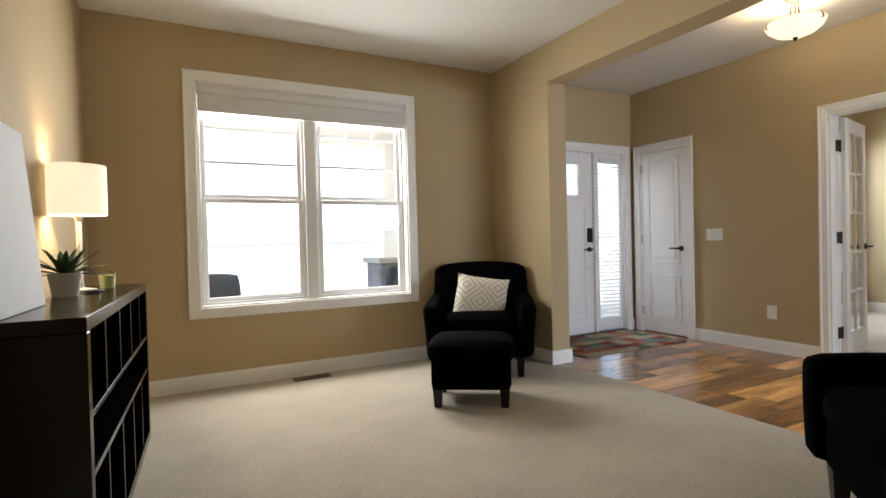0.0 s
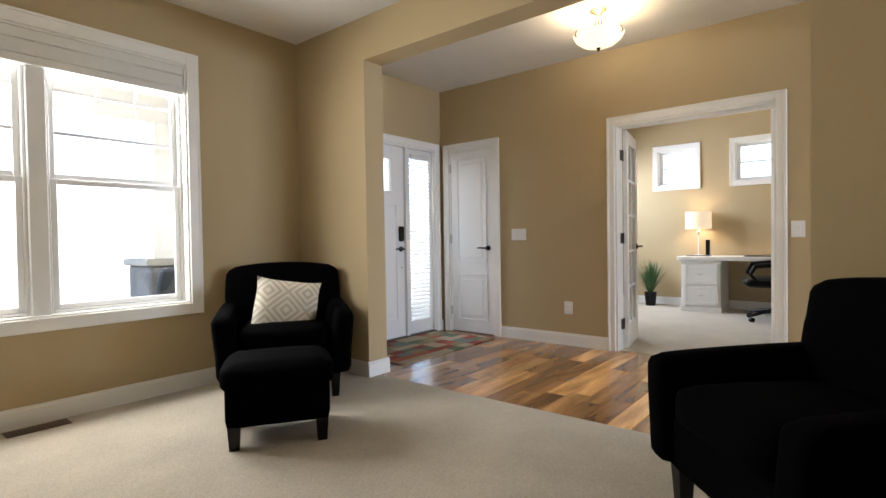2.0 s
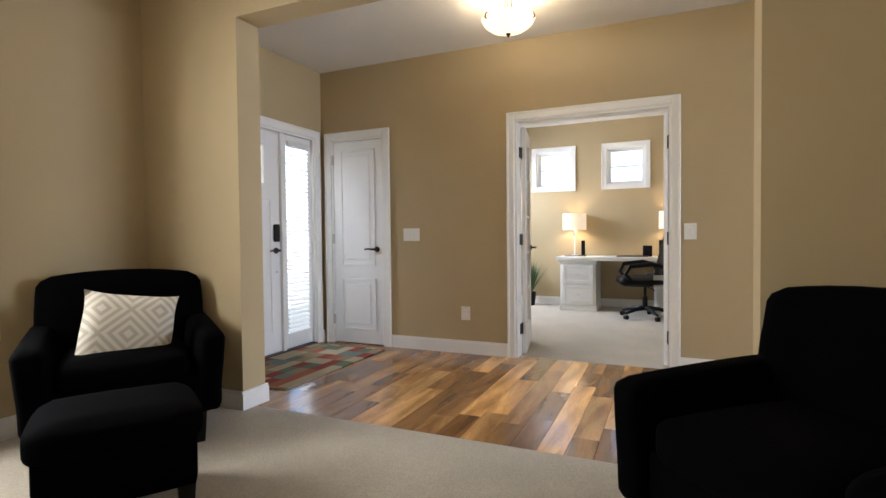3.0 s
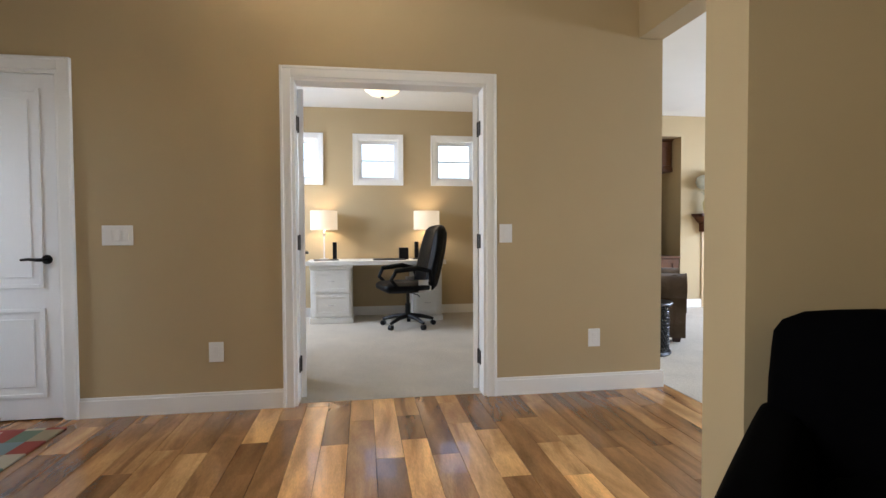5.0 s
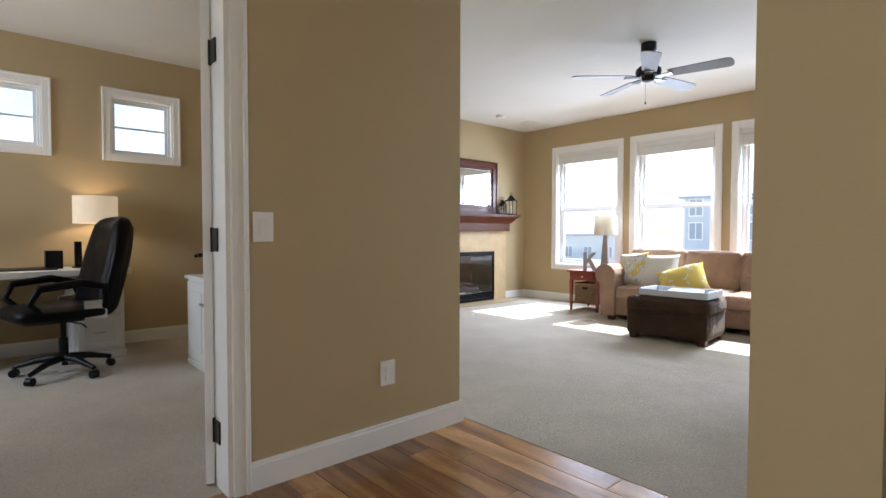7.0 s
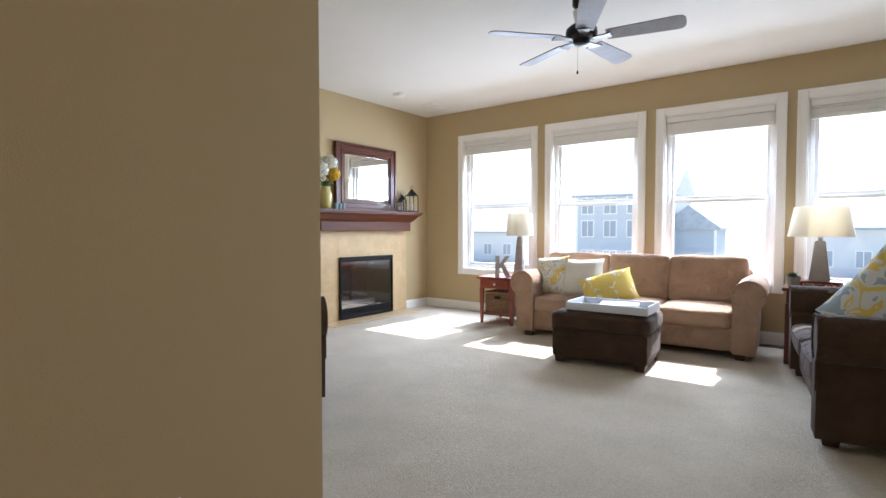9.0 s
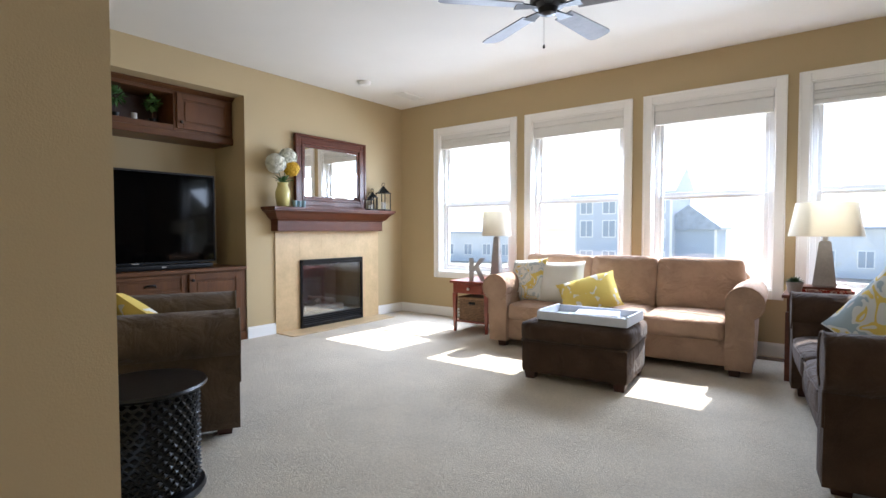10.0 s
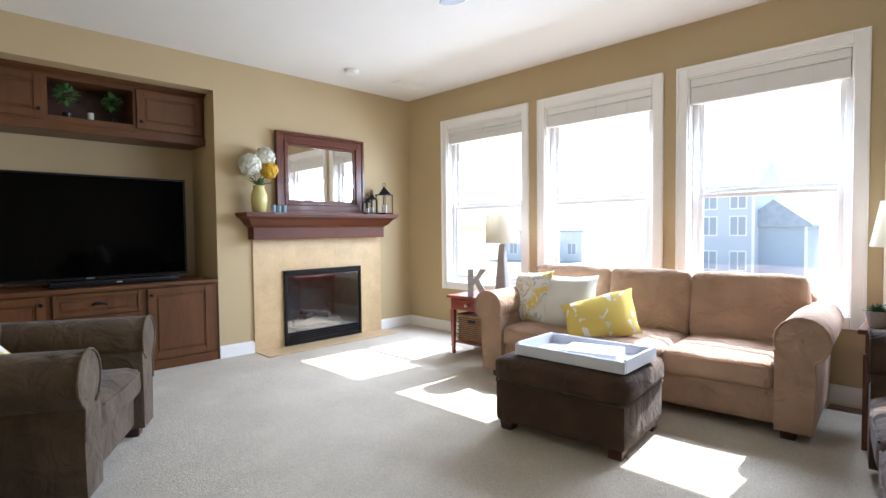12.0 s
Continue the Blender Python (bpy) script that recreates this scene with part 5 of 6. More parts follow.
MT = 1.3455
mr = thing("wall_mirror", "rectangular mirror in a stepped mahogany frame on the mantel", "mirror", 7.985, -3.70, MT, 0)
mw, mh = 1.045, 0.81
bm = bmesh.new()
for i, (ins, wd, dp) in enumerate(((0.0, 0.03, 0.045), (0.0295, 0.055, 0.034), (0.084, 0.025, 0.042), (0.1085, 0.028, 0.026))):
    y0, y1, z0, z1 = -mw / 2 + ins, mw / 2 - ins, ins, mh - ins
    for s in ((y0, y0 + wd, z0, z1), (y1 - wd, y1, z0, z1), (y0 + wd - 0.0005, y1 - wd + 0.0005, z0, z0 + wd), (y0 + wd - 0.0005, y1 - wd + 0.0005, z1 - wd, z1)):
        bm_box(-dp, 0, *s, bevel=0.004, into=bm)
part("frame", bm, M_MAHOG, mr)
part("mirror_glass", bm_box(-0.016, -0.010, -mw / 2 + 0.13, mw / 2 - 0.13, 0.13, mh - 0.13), mat("silvered_glass", (0.9, 0.9, 0.9), 0.01, 0.0, metal=1.0), mr, "silvered mirror glass")

vs = thing("flower_vase", "pale yellow ceramic vase with white and yellow flowers", "vase", 7.87, -2.955, MT)
part("vase", lathe([(0.045, 0), (0.06, 0.01), (0.076, 0.10), (0.074, 0.16), (0.055, 0.21), (0.050, 0.235), (0.058, 0.25), (0.050, 0.25), (0.045, 0.225), (0.001, 0.20)], 28), mat("yellow_glaze", (0.56, 0.49, 0.19), 0.3, 0.08, 12), vs, smooth=True)


def bloom(parent, x, y, z, r, material, seed, label):
    rnd = random.Random(seed)
    bm = bmesh.new()
    for k in range(190):
        zz = 1 - 2 * (k + 0.5) / 190
        a = k * 2.39996
        q = math.sqrt(1 - zz * zz)
        d = Vector((q * math.cos(a), q * math.sin(a), zz))
        c = Vector((x, y, z)) + d * r * rnd.uniform(0.82, 1.0)
        t1 = d.orthogonal().normalized()
        t1.rotate(Matrix.Rotation(rnd.uniform(0, 6.28), 3, d))
        t2 = d.cross(t1)
        s = r * rnd.uniform(0.2, 0.3)
        pts = [c + t1 * s + d * s * 0.3, c + t2 * s, c - t1 * s + d * s * 0.3, c - t2 * s]
        mid = bm.verts.new(c + d * s * 0.15 * rnd.random())
        vv = [bm.verts.new(p) for p in pts]
        for i in range(4):
            bm.faces.new((vv[i], vv[(i + 1) % 4], mid))
    part("bloom", bm, material, parent, label)
    part("stem", tube([(0, 0, 0.2), (x * 0.4, y * 0.4, 0.5 * (0.2 + z)), (x, y, z)], 0.004, 6), M_LEAF, parent)


M_PETAL = mat("white_petal", (0.72, 0.72, 0.62), 0.8, 0.08, 20)
M_PETAL_Y = mat("yellow_petal", (0.66, 0.40, 0.03), 0.8, 0.15, 20)
bloom(vs, -0.01, 0.085, 0.44, 0.10, M_PETAL, 1, "round white hydrangea head")
bloom(vs, 0.01, -0.075, 0.52, 0.092, M_PETAL, 2, "round white hydrangea head")
bloom(vs, -0.02, -0.095, 0.40, 0.082, M_PETAL_Y, 3, "full yellow flower head")
bm = bmesh.new()
for k in range(9):
    a = k * 0.7
    blade(bm, (0, 0, 0.24), (math.cos(a), math.sin(a), 0.5 + 0.4 * (k % 3)), 0.15, 0.05, 0.03)
part("leaves", bm, M_LEAF, vs, smooth=True)
for y, h in ((-3.075, 0.07), (-3.13, 0.065), (-3.185, 0.07)):
    tagged(part("votive_glass", lathe([(0.022, 0), (0.026, h), (0.0235, h), (0.020, 0.006), (0.001, 0.006)], 18), mat("blue_grey_glass", (0.22, 0.32, 0.36), 0.15, 0.1, spec=0.6), None, "", True), "small blue-grey glass votive on the mantel", "votive", "mantel votives").matrix_basis = pose(7.83, y, MT)


def lantern(label, x, y, w, h):
    l = thing("lantern", label, "lantern", x, y, MT, 12, "mantel lanterns")
    part("base", bm_box(-w / 2, w / 2, -w / 2, w / 2, 0, 0.018, 0.003), M_BLACK_METAL, l)
    body = h * 0.62
    for sx in (-1, 1):
        for sy in (-1, 1):
            part("post", bm_box(sx * (w / 2 - 0.008) - 0.004, sx * (w / 2 - 0.008) + 0.004, sy * (w / 2 - 0.008) - 0.004, sy * (w / 2 - 0.008) + 0.004, 0.018, body), M_BLACK_METAL, l)
    part("cap", bm_box(-w / 2, w / 2, -w / 2, w / 2, body, body + 0.01, 0.002), M_BLACK_METAL, l)
    part("roof", lathe([(w * 0.66, body + 0.0105), (w * 0.42, body + h * 0.12), (w * 0.2, body + h * 0.22), (w * 0.08, body + h * 0.27)], 4), M_BLACK_METAL, l)
    part("ring", tube([(0.022 * math.cos(t * 0.524), 0, body + h * 0.27 + 0.02 + 0.022 * math.sin(t * 0.524)) for t in range(13)], 0.0025, 6), M_BLACK_METAL, l)
    g = part("glass", bm_box(-w / 2 + 0.01, w / 2 - 0.01, -w / 2 + 0.01, w / 2 - 0.01, 0.02, body - 0.002), M_GLASS, l)
    part("candle", lathe([(w * 0.22, 0.0185), (w * 0.22, body * 0.5), (0.002, body * 0.5)], 16), M_PIL_WHITE, l, smooth=True)


lantern("small black metal and glass candle lantern", 7.84, -4.185, 0.085, 0.20)
lantern("black metal and glass candle lantern", 7.90, -4.29, 0.10, 0.26)
lantern("tall black metal and glass candle lantern", 7.85, -4.43, 0.145, 0.35)


# ---- media niche ----
def shaker(parent, name, x, y0, y1, z0, z1, fr=0.055, knob=None, pull=None):
    """A framed cabinet door or drawer front whose face looks towards -x."""
    d = part(name, bm_box(x - 0.010, x, y0, y1, z0, z1, 0.001), M_CHERRY, parent)
    b = bmesh.new()
    for s in ((y0, y0 + fr, z0, z1), (y1 - fr, y1, z0, z1), (y0 + fr + 0.0005, y1 - fr - 0.0005, z0, z0 + fr), (y0 + fr + 0.0005, y1 - fr - 0.0005, z1 - fr, z1)):
        bm_box(x - 0.021, x - 0.0105, *s, bevel=0.002, into=b)
    part("door_frame", b, M_CHERRY, d)
    if y1 - y0 - 2 * fr > 0.1 and z1 - z0 - 2 * fr > 0.1:
        part("raised_panel", bm_box(x - 0.016, x - 0.0105, y0 + fr + 0.02, y1 - fr - 0.02, z0 + fr + 0.02, z1 - fr - 0.02, 0.004), M_CHERRY, d)
    if knob:
        part("knob", lathe([(0.006, 0), (0.006, 0.014), (0.015, 0.02), (0.013, 0.03), (0.002, 0.033)], 14), M_BRONZE, d, "dark round knob", True, pose(x - 0.02, knob[0], knob[1], 0, -90))
    if pull:
        part("pull", tube([(x - 0.02, pull[0] - 0.045, pull[1] - 0.008), (x - 0.044, pull[0] - 0.03, pull[1] + 0.006), (x - 0.046, pull[0] + 0.03, pull[1] + 0.006), (x - 0.02, pull[0] + 0.045, pull[1] - 0.008)], 0.009, 8), M_BRONZE, d, "dark cup pull", True)
    return d


lc = thing("media_cabinet", "cherry wood built-in media cabinet with doors and drawers", "cabinet", 0, 0, 0.002)
part("body", bm_box(8.012, 8.55, -2.605, -0.775, 0.06, 0.708, 0.002), M_CHERRY, lc)
part("toe_kick", bm_box(8.03, 8.54, -2.60, -0.78, 0.0, 0.0595), M_CHERRY_H, lc)
part("base_moulding", bm_box(7.996, 8.0115, -2.605, -0.775, 0.0, 0.085, 0.004), M_CHERRY_H, lc)
part("top", bm_box(7.985, 8.55, -2.606, -0.774, 0.7085, 0.742, 0.005, 2), M_CHERRY_H, lc)
shaker(lc, "door", 8.0115, -2.545, -2.03, 0.095, 0.695, knob=(-2.055, 0.64))
shaker(lc, "door", 8.0115, -1.35, -0.835, 0.095, 0.695, knob=(-1.325, 0.64))
shaker(lc, "drawer", 8.0115, -1.985, -1.395, 0.525, 0.695, fr=0.028, pull=(-1.69, 0.615))
shaker(lc, "drawer", 8.0115, -1.985, -1.395, 0.31, 0.515, fr=0.028, pull=(-1.69, 0.415))
shaker(lc, "drawer", 8.0115, -1.985, -1.395, 0.095, 0.30, fr=0.028, pull=(-1.69, 0.20))

uc = thing("wall_cabinet", "cherry wood upper cabinet with an open middle nook", "cabinet", 0, 0, 0)
XF = 8.215
part("left_box", bm_box(XF, 8.555, -2.605, -2.02, 2.0, 2.40, 0.002), M_CHERRY, uc)
part("right_box", bm_box(XF, 8.555, -1.44, -0.775, 2.0, 2.40, 0.002), M_CHERRY, uc)
part("nook_floor", bm_box(XF, 8.555, -2.0195, -1.4405, 2.0, 2.085, 0.002), M_CHERRY_H, uc)
part("nook_top", bm_box(XF, 8.555, -2.0195, -1.4405, 2.37, 2.40, 0.002), M_CHERRY_H, uc)
# Darker wood on the nook's back stands in for the shade inside it.
part("nook_back", bm_box(8.53, 8.556, -2.0195, -1.4405, 2.0855, 2.3695), M_FOOT, uc)
shaker(uc, "door", XF - 0.0005, -2.575, -2.045, 2.055, 2.385, knob=(-2.075, 2.115))
shaker(uc, "door", XF - 0.0005, -1.41, -0.81, 2.055, 2.385, knob=(-1.38, 2.115))
part("bottom_moulding", bm_box(XF - 0.022, XF - 0.0005, -2.605, -0.775, 1.965, 2.03, 0.006, 2), M_CHERRY_H, uc)
part("bottom_board", bm_box(XF - 0.0005, 8.555, -2.605, -0.775, 1.965, 1.9995), M_CHERRY_H, uc)
part("crown", prism([(8.3, 2.4005), (XF - 0.003, 2.4005), (XF - 0.012, 2.41), (XF - 0.04, 2.424), (XF - 0.052, 2.426), (XF - 0.052, 2.436), (8.3, 2.436)], -2.606, -0.774), M_CHERRY_H, uc)


def topiary(x, y, z, r, seed):
    t = thing("topiary", "small round green topiary in a dark pot", "topiary", x, y, z, group="nook topiaries")
    part("pot", lathe([(0.025, 0), (0.034, 0.05), (0.030, 0.05), (0.001, 0.045)], 16), M_BLACK_METAL, t, smooth=True)
    part("stem", tube([(0, 0, 0.045), (0.002, 0, 0.13)], 0.004, 6), M_FOOT, t)
    rnd = random.Random(seed)
    bm = bmesh.new()
    for k in range(220):
        d = Vector((rnd.gauss(0, 1), rnd.gauss(0, 1), rnd.gauss(0, 1))).normalized()
        blade(bm, Vector((0, 0, 0.13 + r * 0.8)) + d * r * rnd.uniform(0.4, 0.9), d + Vector((0, 0, 0.2)), r * 0.38, r * 0.26, 0.004, 2)
    part("leaves", bm, M_LEAF_TOP, t, smooth=True)


topiary(8.34, -1.58, 2.0855, 0.085, 4)
topiary(8.36, -1.90, 2.0855, 0.078, 5)
tagged(part("pillar_candle", lathe([(0.024, 0), (0.024, 0.08), (0.002, 0.082)], 16), M_POT, None, "", True), "short grey candle in the cabinet nook", "candle").matrix_basis = pose(8.38, -1.75, 2.0855)

tv = thing("television", "large black flat-screen television on the media cabinet", "television", 8.29, -1.69, 0.7445)
part("screen", bm_box(-0.004, 0.0, -0.735, 0.735, 0.065, 0.885, 0.001), M_SCREEN, tv, "glossy black screen")
b = bmesh.new()
for s in ((-0.752, -0.7355, 0.045, 0.902), (0.7355, 0.752, 0.045, 0.902), (-0.7355, 0.7355, 0.8855, 0.902), (-0.7355, 0.7355, 0.045, 0.0645)):
    bm_box(-0.014, 0.03, *s, bevel=0.002, into=b)
part("bezel", b, M_BLACK_METAL, tv)
part("back_shell", soft_box(0.06, 1.46, 0.82, 0.02, 0.0, 4, at=(0.032, 0, 0.475)), M_BLACK_METAL, tv)
part("stand", bm_box(-0.11, 0.13, -0.30, 0.30, 0.0, 0.012, 0.004), M_BLACK_METAL, tv)
part("neck", bm_box(-0.01, 0.03, -0.06, 0.06, 0.012, 0.06), M_BLACK_METAL, tv)
part("badge", bm_box(-0.0155, -0.0138, -0.03, 0.03, 0.050, 0.058), M_SILVER, tv)
sbar = thing("soundbar", "slim black soundbar in front of the television", "soundbar", 8.12, -1.85, 0.7445, 0)
part("body", soft_box(0.075, 0.92, 0.05, 0.012, 0, 5, at=(0, 0, 0.025)), M_BLACK_METAL, sbar, smooth=True)
part("badge", bm_box(-0.0385, -0.0372, -0.02, 0.02, 0.02, 0.03), M_SILVER, sbar)

# ---- end tables, lamps, drum stool ----
M_CHERRY_RED = mat("red_cherry_wood", (0.21, 0.040, 0.020), 0.34, 0.3, 7, 0.05, 60, stretch=(0.15, 1, 1), coat=0.15, spec=0.4)
et = thing("end_table", "cherry end table with drawer and lower shelf", "end table", 6.39, -4.46, 0.006, 3)
part("top", bm_box(-0.24, 0.24, -0.28, 0.28, 0.525, 0.55, 0.004, 2), M_CHERRY_RED, et)
part("apron", bm_box(-0.21, 0.21, -0.25, 0.255, 0.415, 0.5245, 0.002), M_CHERRY_RED, et)
d = part("drawer", bm_box(-0.16, 0.16, 0.2555, 0.268, 0.425, 0.515, 0.002), M_CHERRY_RED, et)
part("knob", lathe([(0.006, 0), (0.006, 0.012), (0.016, 0.018), (0.013, 0.03), (0.002, 0.032)], 14), M_SILVER, d, "pewter knob", True, pose(0, 0.268, 0.47, -90))
for sx in (-1, 1):
    for sy in (-1, 1):
        bm = bmesh.new()
        cx, cy = sx * 0.195, sy * 0.235
        a = [bm.verts.new((cx + i * 0.013, cy + j * 0.013, 0)) for i, j in ((-1, -1), (1, -1), (1, 1), (-1, 1))]
        c2 = [bm.verts.new((cx + i * 0.021, cy + j * 0.021, 0.4145)) for i, j in ((-1, -1), (1, -1), (1, 1), (-1, 1))]
        for i in range(4):
            bm.faces.new((a[i], a[(i + 1) % 4], c2[(i + 1) % 4], c2[i]))
        bm.faces.new(c2)
        part("leg", bm, M_CHERRY_RED, et)
part("lower_shelf", bm_box(-0.19, 0.19, -0.23, 0.23, 0.10, 0.118, 0.002), M_CHERRY_RED, et)
bk = thing("wicker_basket", "brown woven wicker basket on the end table's shelf", "basket", 6.39, -4.46, 0.125, 3)
M_WICK = mat("wicker", (0.26, 0.15, 0.08), 0.75, 0.35, 30, 0.4, 90)
part("liner", bm_box(-0.155, 0.155, -0.180, 0.195, 0.0, 0.235), M_FOOT, bk)
for k in range(13):
    z = 0.010 + k * 0.0182
    pts = []
    for i in range(49):
        t = i / 48 * 4
        sd, u = int(t) % 4, t - int(t)
        px, py = [(-1 + 2 * u, -1), (1, -1 + 2 * u), (1 - 2 * u, 1), (-1, 1 - 2 * u)][sd]
        o = 0.004 * (1 if (i + k) % 2 else -1)
        pts.append((px * (0.162 + o), py * (0.202 + o), z))
    part("strand", tube(pts, 0.0085, 5), M_WICK, bk, smooth=True)
part("rim", tube([(-0.165, -0.205, 0.243), (0.165, -0.205, 0.243), (0.165, 0.205, 0.243), (-0.165, 0.205, 0.243), (-0.165, -0.205, 0.243)], 0.012, 6), M_WICK, bk, smooth=True)
# Solid black slab stands in for the shade inside the handle hole.
part("handle_hole_dark", bm_box(-0.04, 0.04, 0.208, 0.216, 0.175, 0.205, 0.006), M_BLACK_METAL, bk)
ETZ = 0.556
drum_lamp("table_lamp", "table lamp with grey tapered body and cream shade by the window", 6.26, -4.56, ETZ, ("pylon", 0.062, 0.03, 0.47), 0.16, 0.48, 0.745, M_SHADE_OFF, M_LAMP_STONE, 0.145)
kl = thing("letter_ornament", "grey standing letter K ornament on the end table", "ornament", 6.34, -4.28, ETZ, 215)
part("letter", prism([(1.3 * u, 1.3 * w) for u, w in ((-0.06, 0), (-0.022, 0), (-0.022, 0.072), (-0.008, 0.088), (0.035, 0), (0.08, 0), (0.018, 0.118), (0.072, 0.19), (0.028, 0.19), (-0.022, 0.118), (-0.022, 0.19), (-0.06, 0.19))], -0.014, 0.014), mat("grey_wood_letter", (0.36, 0.345, 0.33), 0.8, 0.15, 20), kl)

rt = thing("side_table", "dark mahogany side table between the sofas", "side table", 3.33, -4.42, 0.006, 0)
part("top", bm_box(-0.27, 0.27, -0.33, 0.31, 0.60, 0.625, 0.004, 2), M_MAHOG, rt)
part("apron", bm_box(-0.24, 0.24, -0.30, 0.28, 0.50, 0.5995, 0.002), M_MAHOG, rt)
for sx in (-1, 1):
    for sy in (-0.305, 0.285):
        part("leg", bm_box(sx * 0.225 - 0.021, sx * 0.225 + 0.021, sy - 0.021, sy + 0.021, 0, 0.4995, 0.003), M_MAHOG, rt)
part("lower_shelf", bm_box(-0.22, 0.22, -0.28, 0.26, 0.14, 0.16, 0.002), M_MAHOG, rt)
RTZ = 0.632
bkk = thing("stacked_books", "red patterned books lying under the lamp", "books", 3.36, -4.50, RTZ, 6)
part("book", bm_box(-0.17, 0.17, -0.11, 0.11, 0, 0.022, 0.003), pattern_mat("red_print_cover", [(0.0, (0.25, 0.03, 0.02)), (0.5, (0.55, 0.42, 0.36)), (0.6, (0.18, 0.02, 0.02))], 30), bkk)
part("book", bm_box(-0.15, 0.15, -0.10, 0.10, 0.0225, 0.04, 0.003), M_MAHOG, bkk)
drum_lamp("table_lamp", "grey tapered table lamp with white shade on the side table", 3.36, -4.50, RTZ + 0.04, ("pylon", 0.075, 0.036, 0.34), 0.235, 0.375, 0.625, M_SHADE_OFF, M_LAMP_STONE, 0.19)
spiky_plant("potted_succulent", "small green succulent in a grey round pot", 3.53, -4.24, RTZ, 0.055, 0.085, 30, 0.055, 0.03, M_LAMP_STONE, M_LEAF_PALE, 6, (0.1, 1.3), 0.0)

dr = thing("drum_stool", "black carved drum side table with pierced lattice body", "drum table", 5.56, -0.64, 0.006)
part("top", lathe([(0.20, 0.435), (0.225, 0.440), (0.232, 0.450), (0.228, 0.460), (0.001, 0.462)], 40), M_BLACK_GLOSS := mat("black_lacquer", (0.004, 0.004, 0.0045), 0.3, 0.2, 12, 0.1, 60, spec=0.35), dr, smooth=True)
part("core", lathe([(0.19, 0.02), (0.188, 0.24), (0.19, 0.435)], 36), M_BLACK_WOOD, dr, smooth=True)
part("foot_ring", lathe([(0.215, 0.0), (0.222, 0.012), (0.215, 0.03), (0.19, 0.035)], 40), M_BLACK_GLOSS, dr, smooth=True)
bm = bmesh.new()
for j in range(15):
    for i in range(30):
        a = (i + 0.5 * (j % 2)) * 6.28318 / 30
        z = 0.055 + j * 0.026
        c, s = math.cos(a), math.sin(a)
        mid = Vector((0.192 * c, 0.192 * s, z))
        t = Vector((-s, c, 0))
        pts = [mid + t * 0.017, mid + Vector((0, 0, 0.012)), mid - t * 0.017, mid - Vector((0, 0, 0.012))]
        tip = bm.verts.new(mid + Vector((c, s, 0)) * 0.014)
        vv = [bm.verts.new(p) for p in pts]
        for k in range(4):
            bm.faces.new((vv[k], vv[(k + 1) % 4], tip))
tagged(part("lattice", bm, M_BLACK_GLOSS, dr, "carved studs"), kind="stuff")

# ---- ceiling fan, detector, vent ----
fan = thing("ceiling_fan", "black five-blade ceiling fan with grey blades", "ceiling fan", 4.71, -2.60, -0.03)
part("canopy", lathe([(0.065, 2.759), (0.065, 2.70), (0.035, 2.668), (0.015, 2.665)], 24), M_BLACK_METAL, fan, smooth=True)
part("downrod", tube([(0, 0, 2.67), (0, 0, 2.56)], 0.012, 10), M_BLACK_METAL, fan)
part("rod_cover", lathe([(0.045, 2.575), (0.062, 2.66), (0.058, 2.66), (0.041, 2.575)], 20, cap=False), M_POT, fan, "white rod sleeve", True)
part("motor", lathe([(0.02, 2.57), (0.075, 2.56), (0.105, 2.535), (0.11, 2.505), (0.10, 2.475), (0.06, 2.46), (0.05, 2.43), (0.02, 2.42)], 28), M_BLACK_METAL, fan, smooth=True)
M_FANBLADE = mat("grey_fan_blade", (0.20, 0.20, 0.22), 0.5, 0.2, 8, 0.05, 50)
for k in range(5):
    a = math.radians(46 - 72 * k)
    m_ = pose(0, 0, 2.465, 0, 0, math.degrees(a))
    iron = part("blade_iron", prism([(0.08, -0.02), (0.16, -0.035), (0.20, -0.05), (0.20, 0.05), (0.16, 0.035), (0.08, 0.02)], -0.004, 0.004, axis="z"), M_BLACK_METAL, fan, m=m_)
    out = [(0.17, -0.060)] + [(0.17 + 0.44 * t, -0.060 - 0.018 * t) for t in (0.3, 0.7, 1.0)]
    out += [(0.645, -0.070), (0.662, -0.045), (0.666, 0.0), (0.662, 0.045), (0.645, 0.070)] + [(0.17 + 0.44 * t, 0.060 + 0.018 * t) for t in (1.0, 0.7, 0.3)] + [(0.17, 0.060)]
    part("blade", prism(out, 0.004, 0.011, axis="z"), M_FANBLADE, fan, "grey wood fan blade", m=m_ @ pose(0, 0, 0, -11))
part("pull_chain", tube([(0.04, -0.03, 2.44), (0.04, -0.03, 2.26)], 0.002, 6), M_SILVER, fan)
part("pull_knob", lathe([(0.003, 0), (0.008, 0.006), (0.004, 0.024)], 10), M_BLACK_METAL, fan, "", True, pose(0.04, -0.03, 2.24))
sd = thing("smoke_detector", "round white smoke detector on the ceiling", "smoke detector", 7.45, -3.73, CEIL)
part("body", lathe([(0.068, 0), (0.068, -0.012), (0.056, -0.034), (0.001, -0.036)], 28), M_PLATE, sd, smooth=True)
part("grille_ring", lathe([(0.060, -0.020), (0.066, -0.022), (0.060, -0.026)], 28, cap=False), M_PLATE, sd)
cv = thing("ceiling_vent", "white ceiling air register", "vent", 7.45, -4.46, CEIL - 0.001)
part("frame", bm_box(-0.09, 0.09, -0.17, 0.17, -0.008, 0, 0.002), M_PLATE, cv)
for k in range(9):
    part("slat", bm_box(-0.07, 0.07, -0.14 + k * 0.035 - 0.008, -0.14 + k * 0.035 + 0.008, -0.012, -0.0085), M_PLATE, cv)

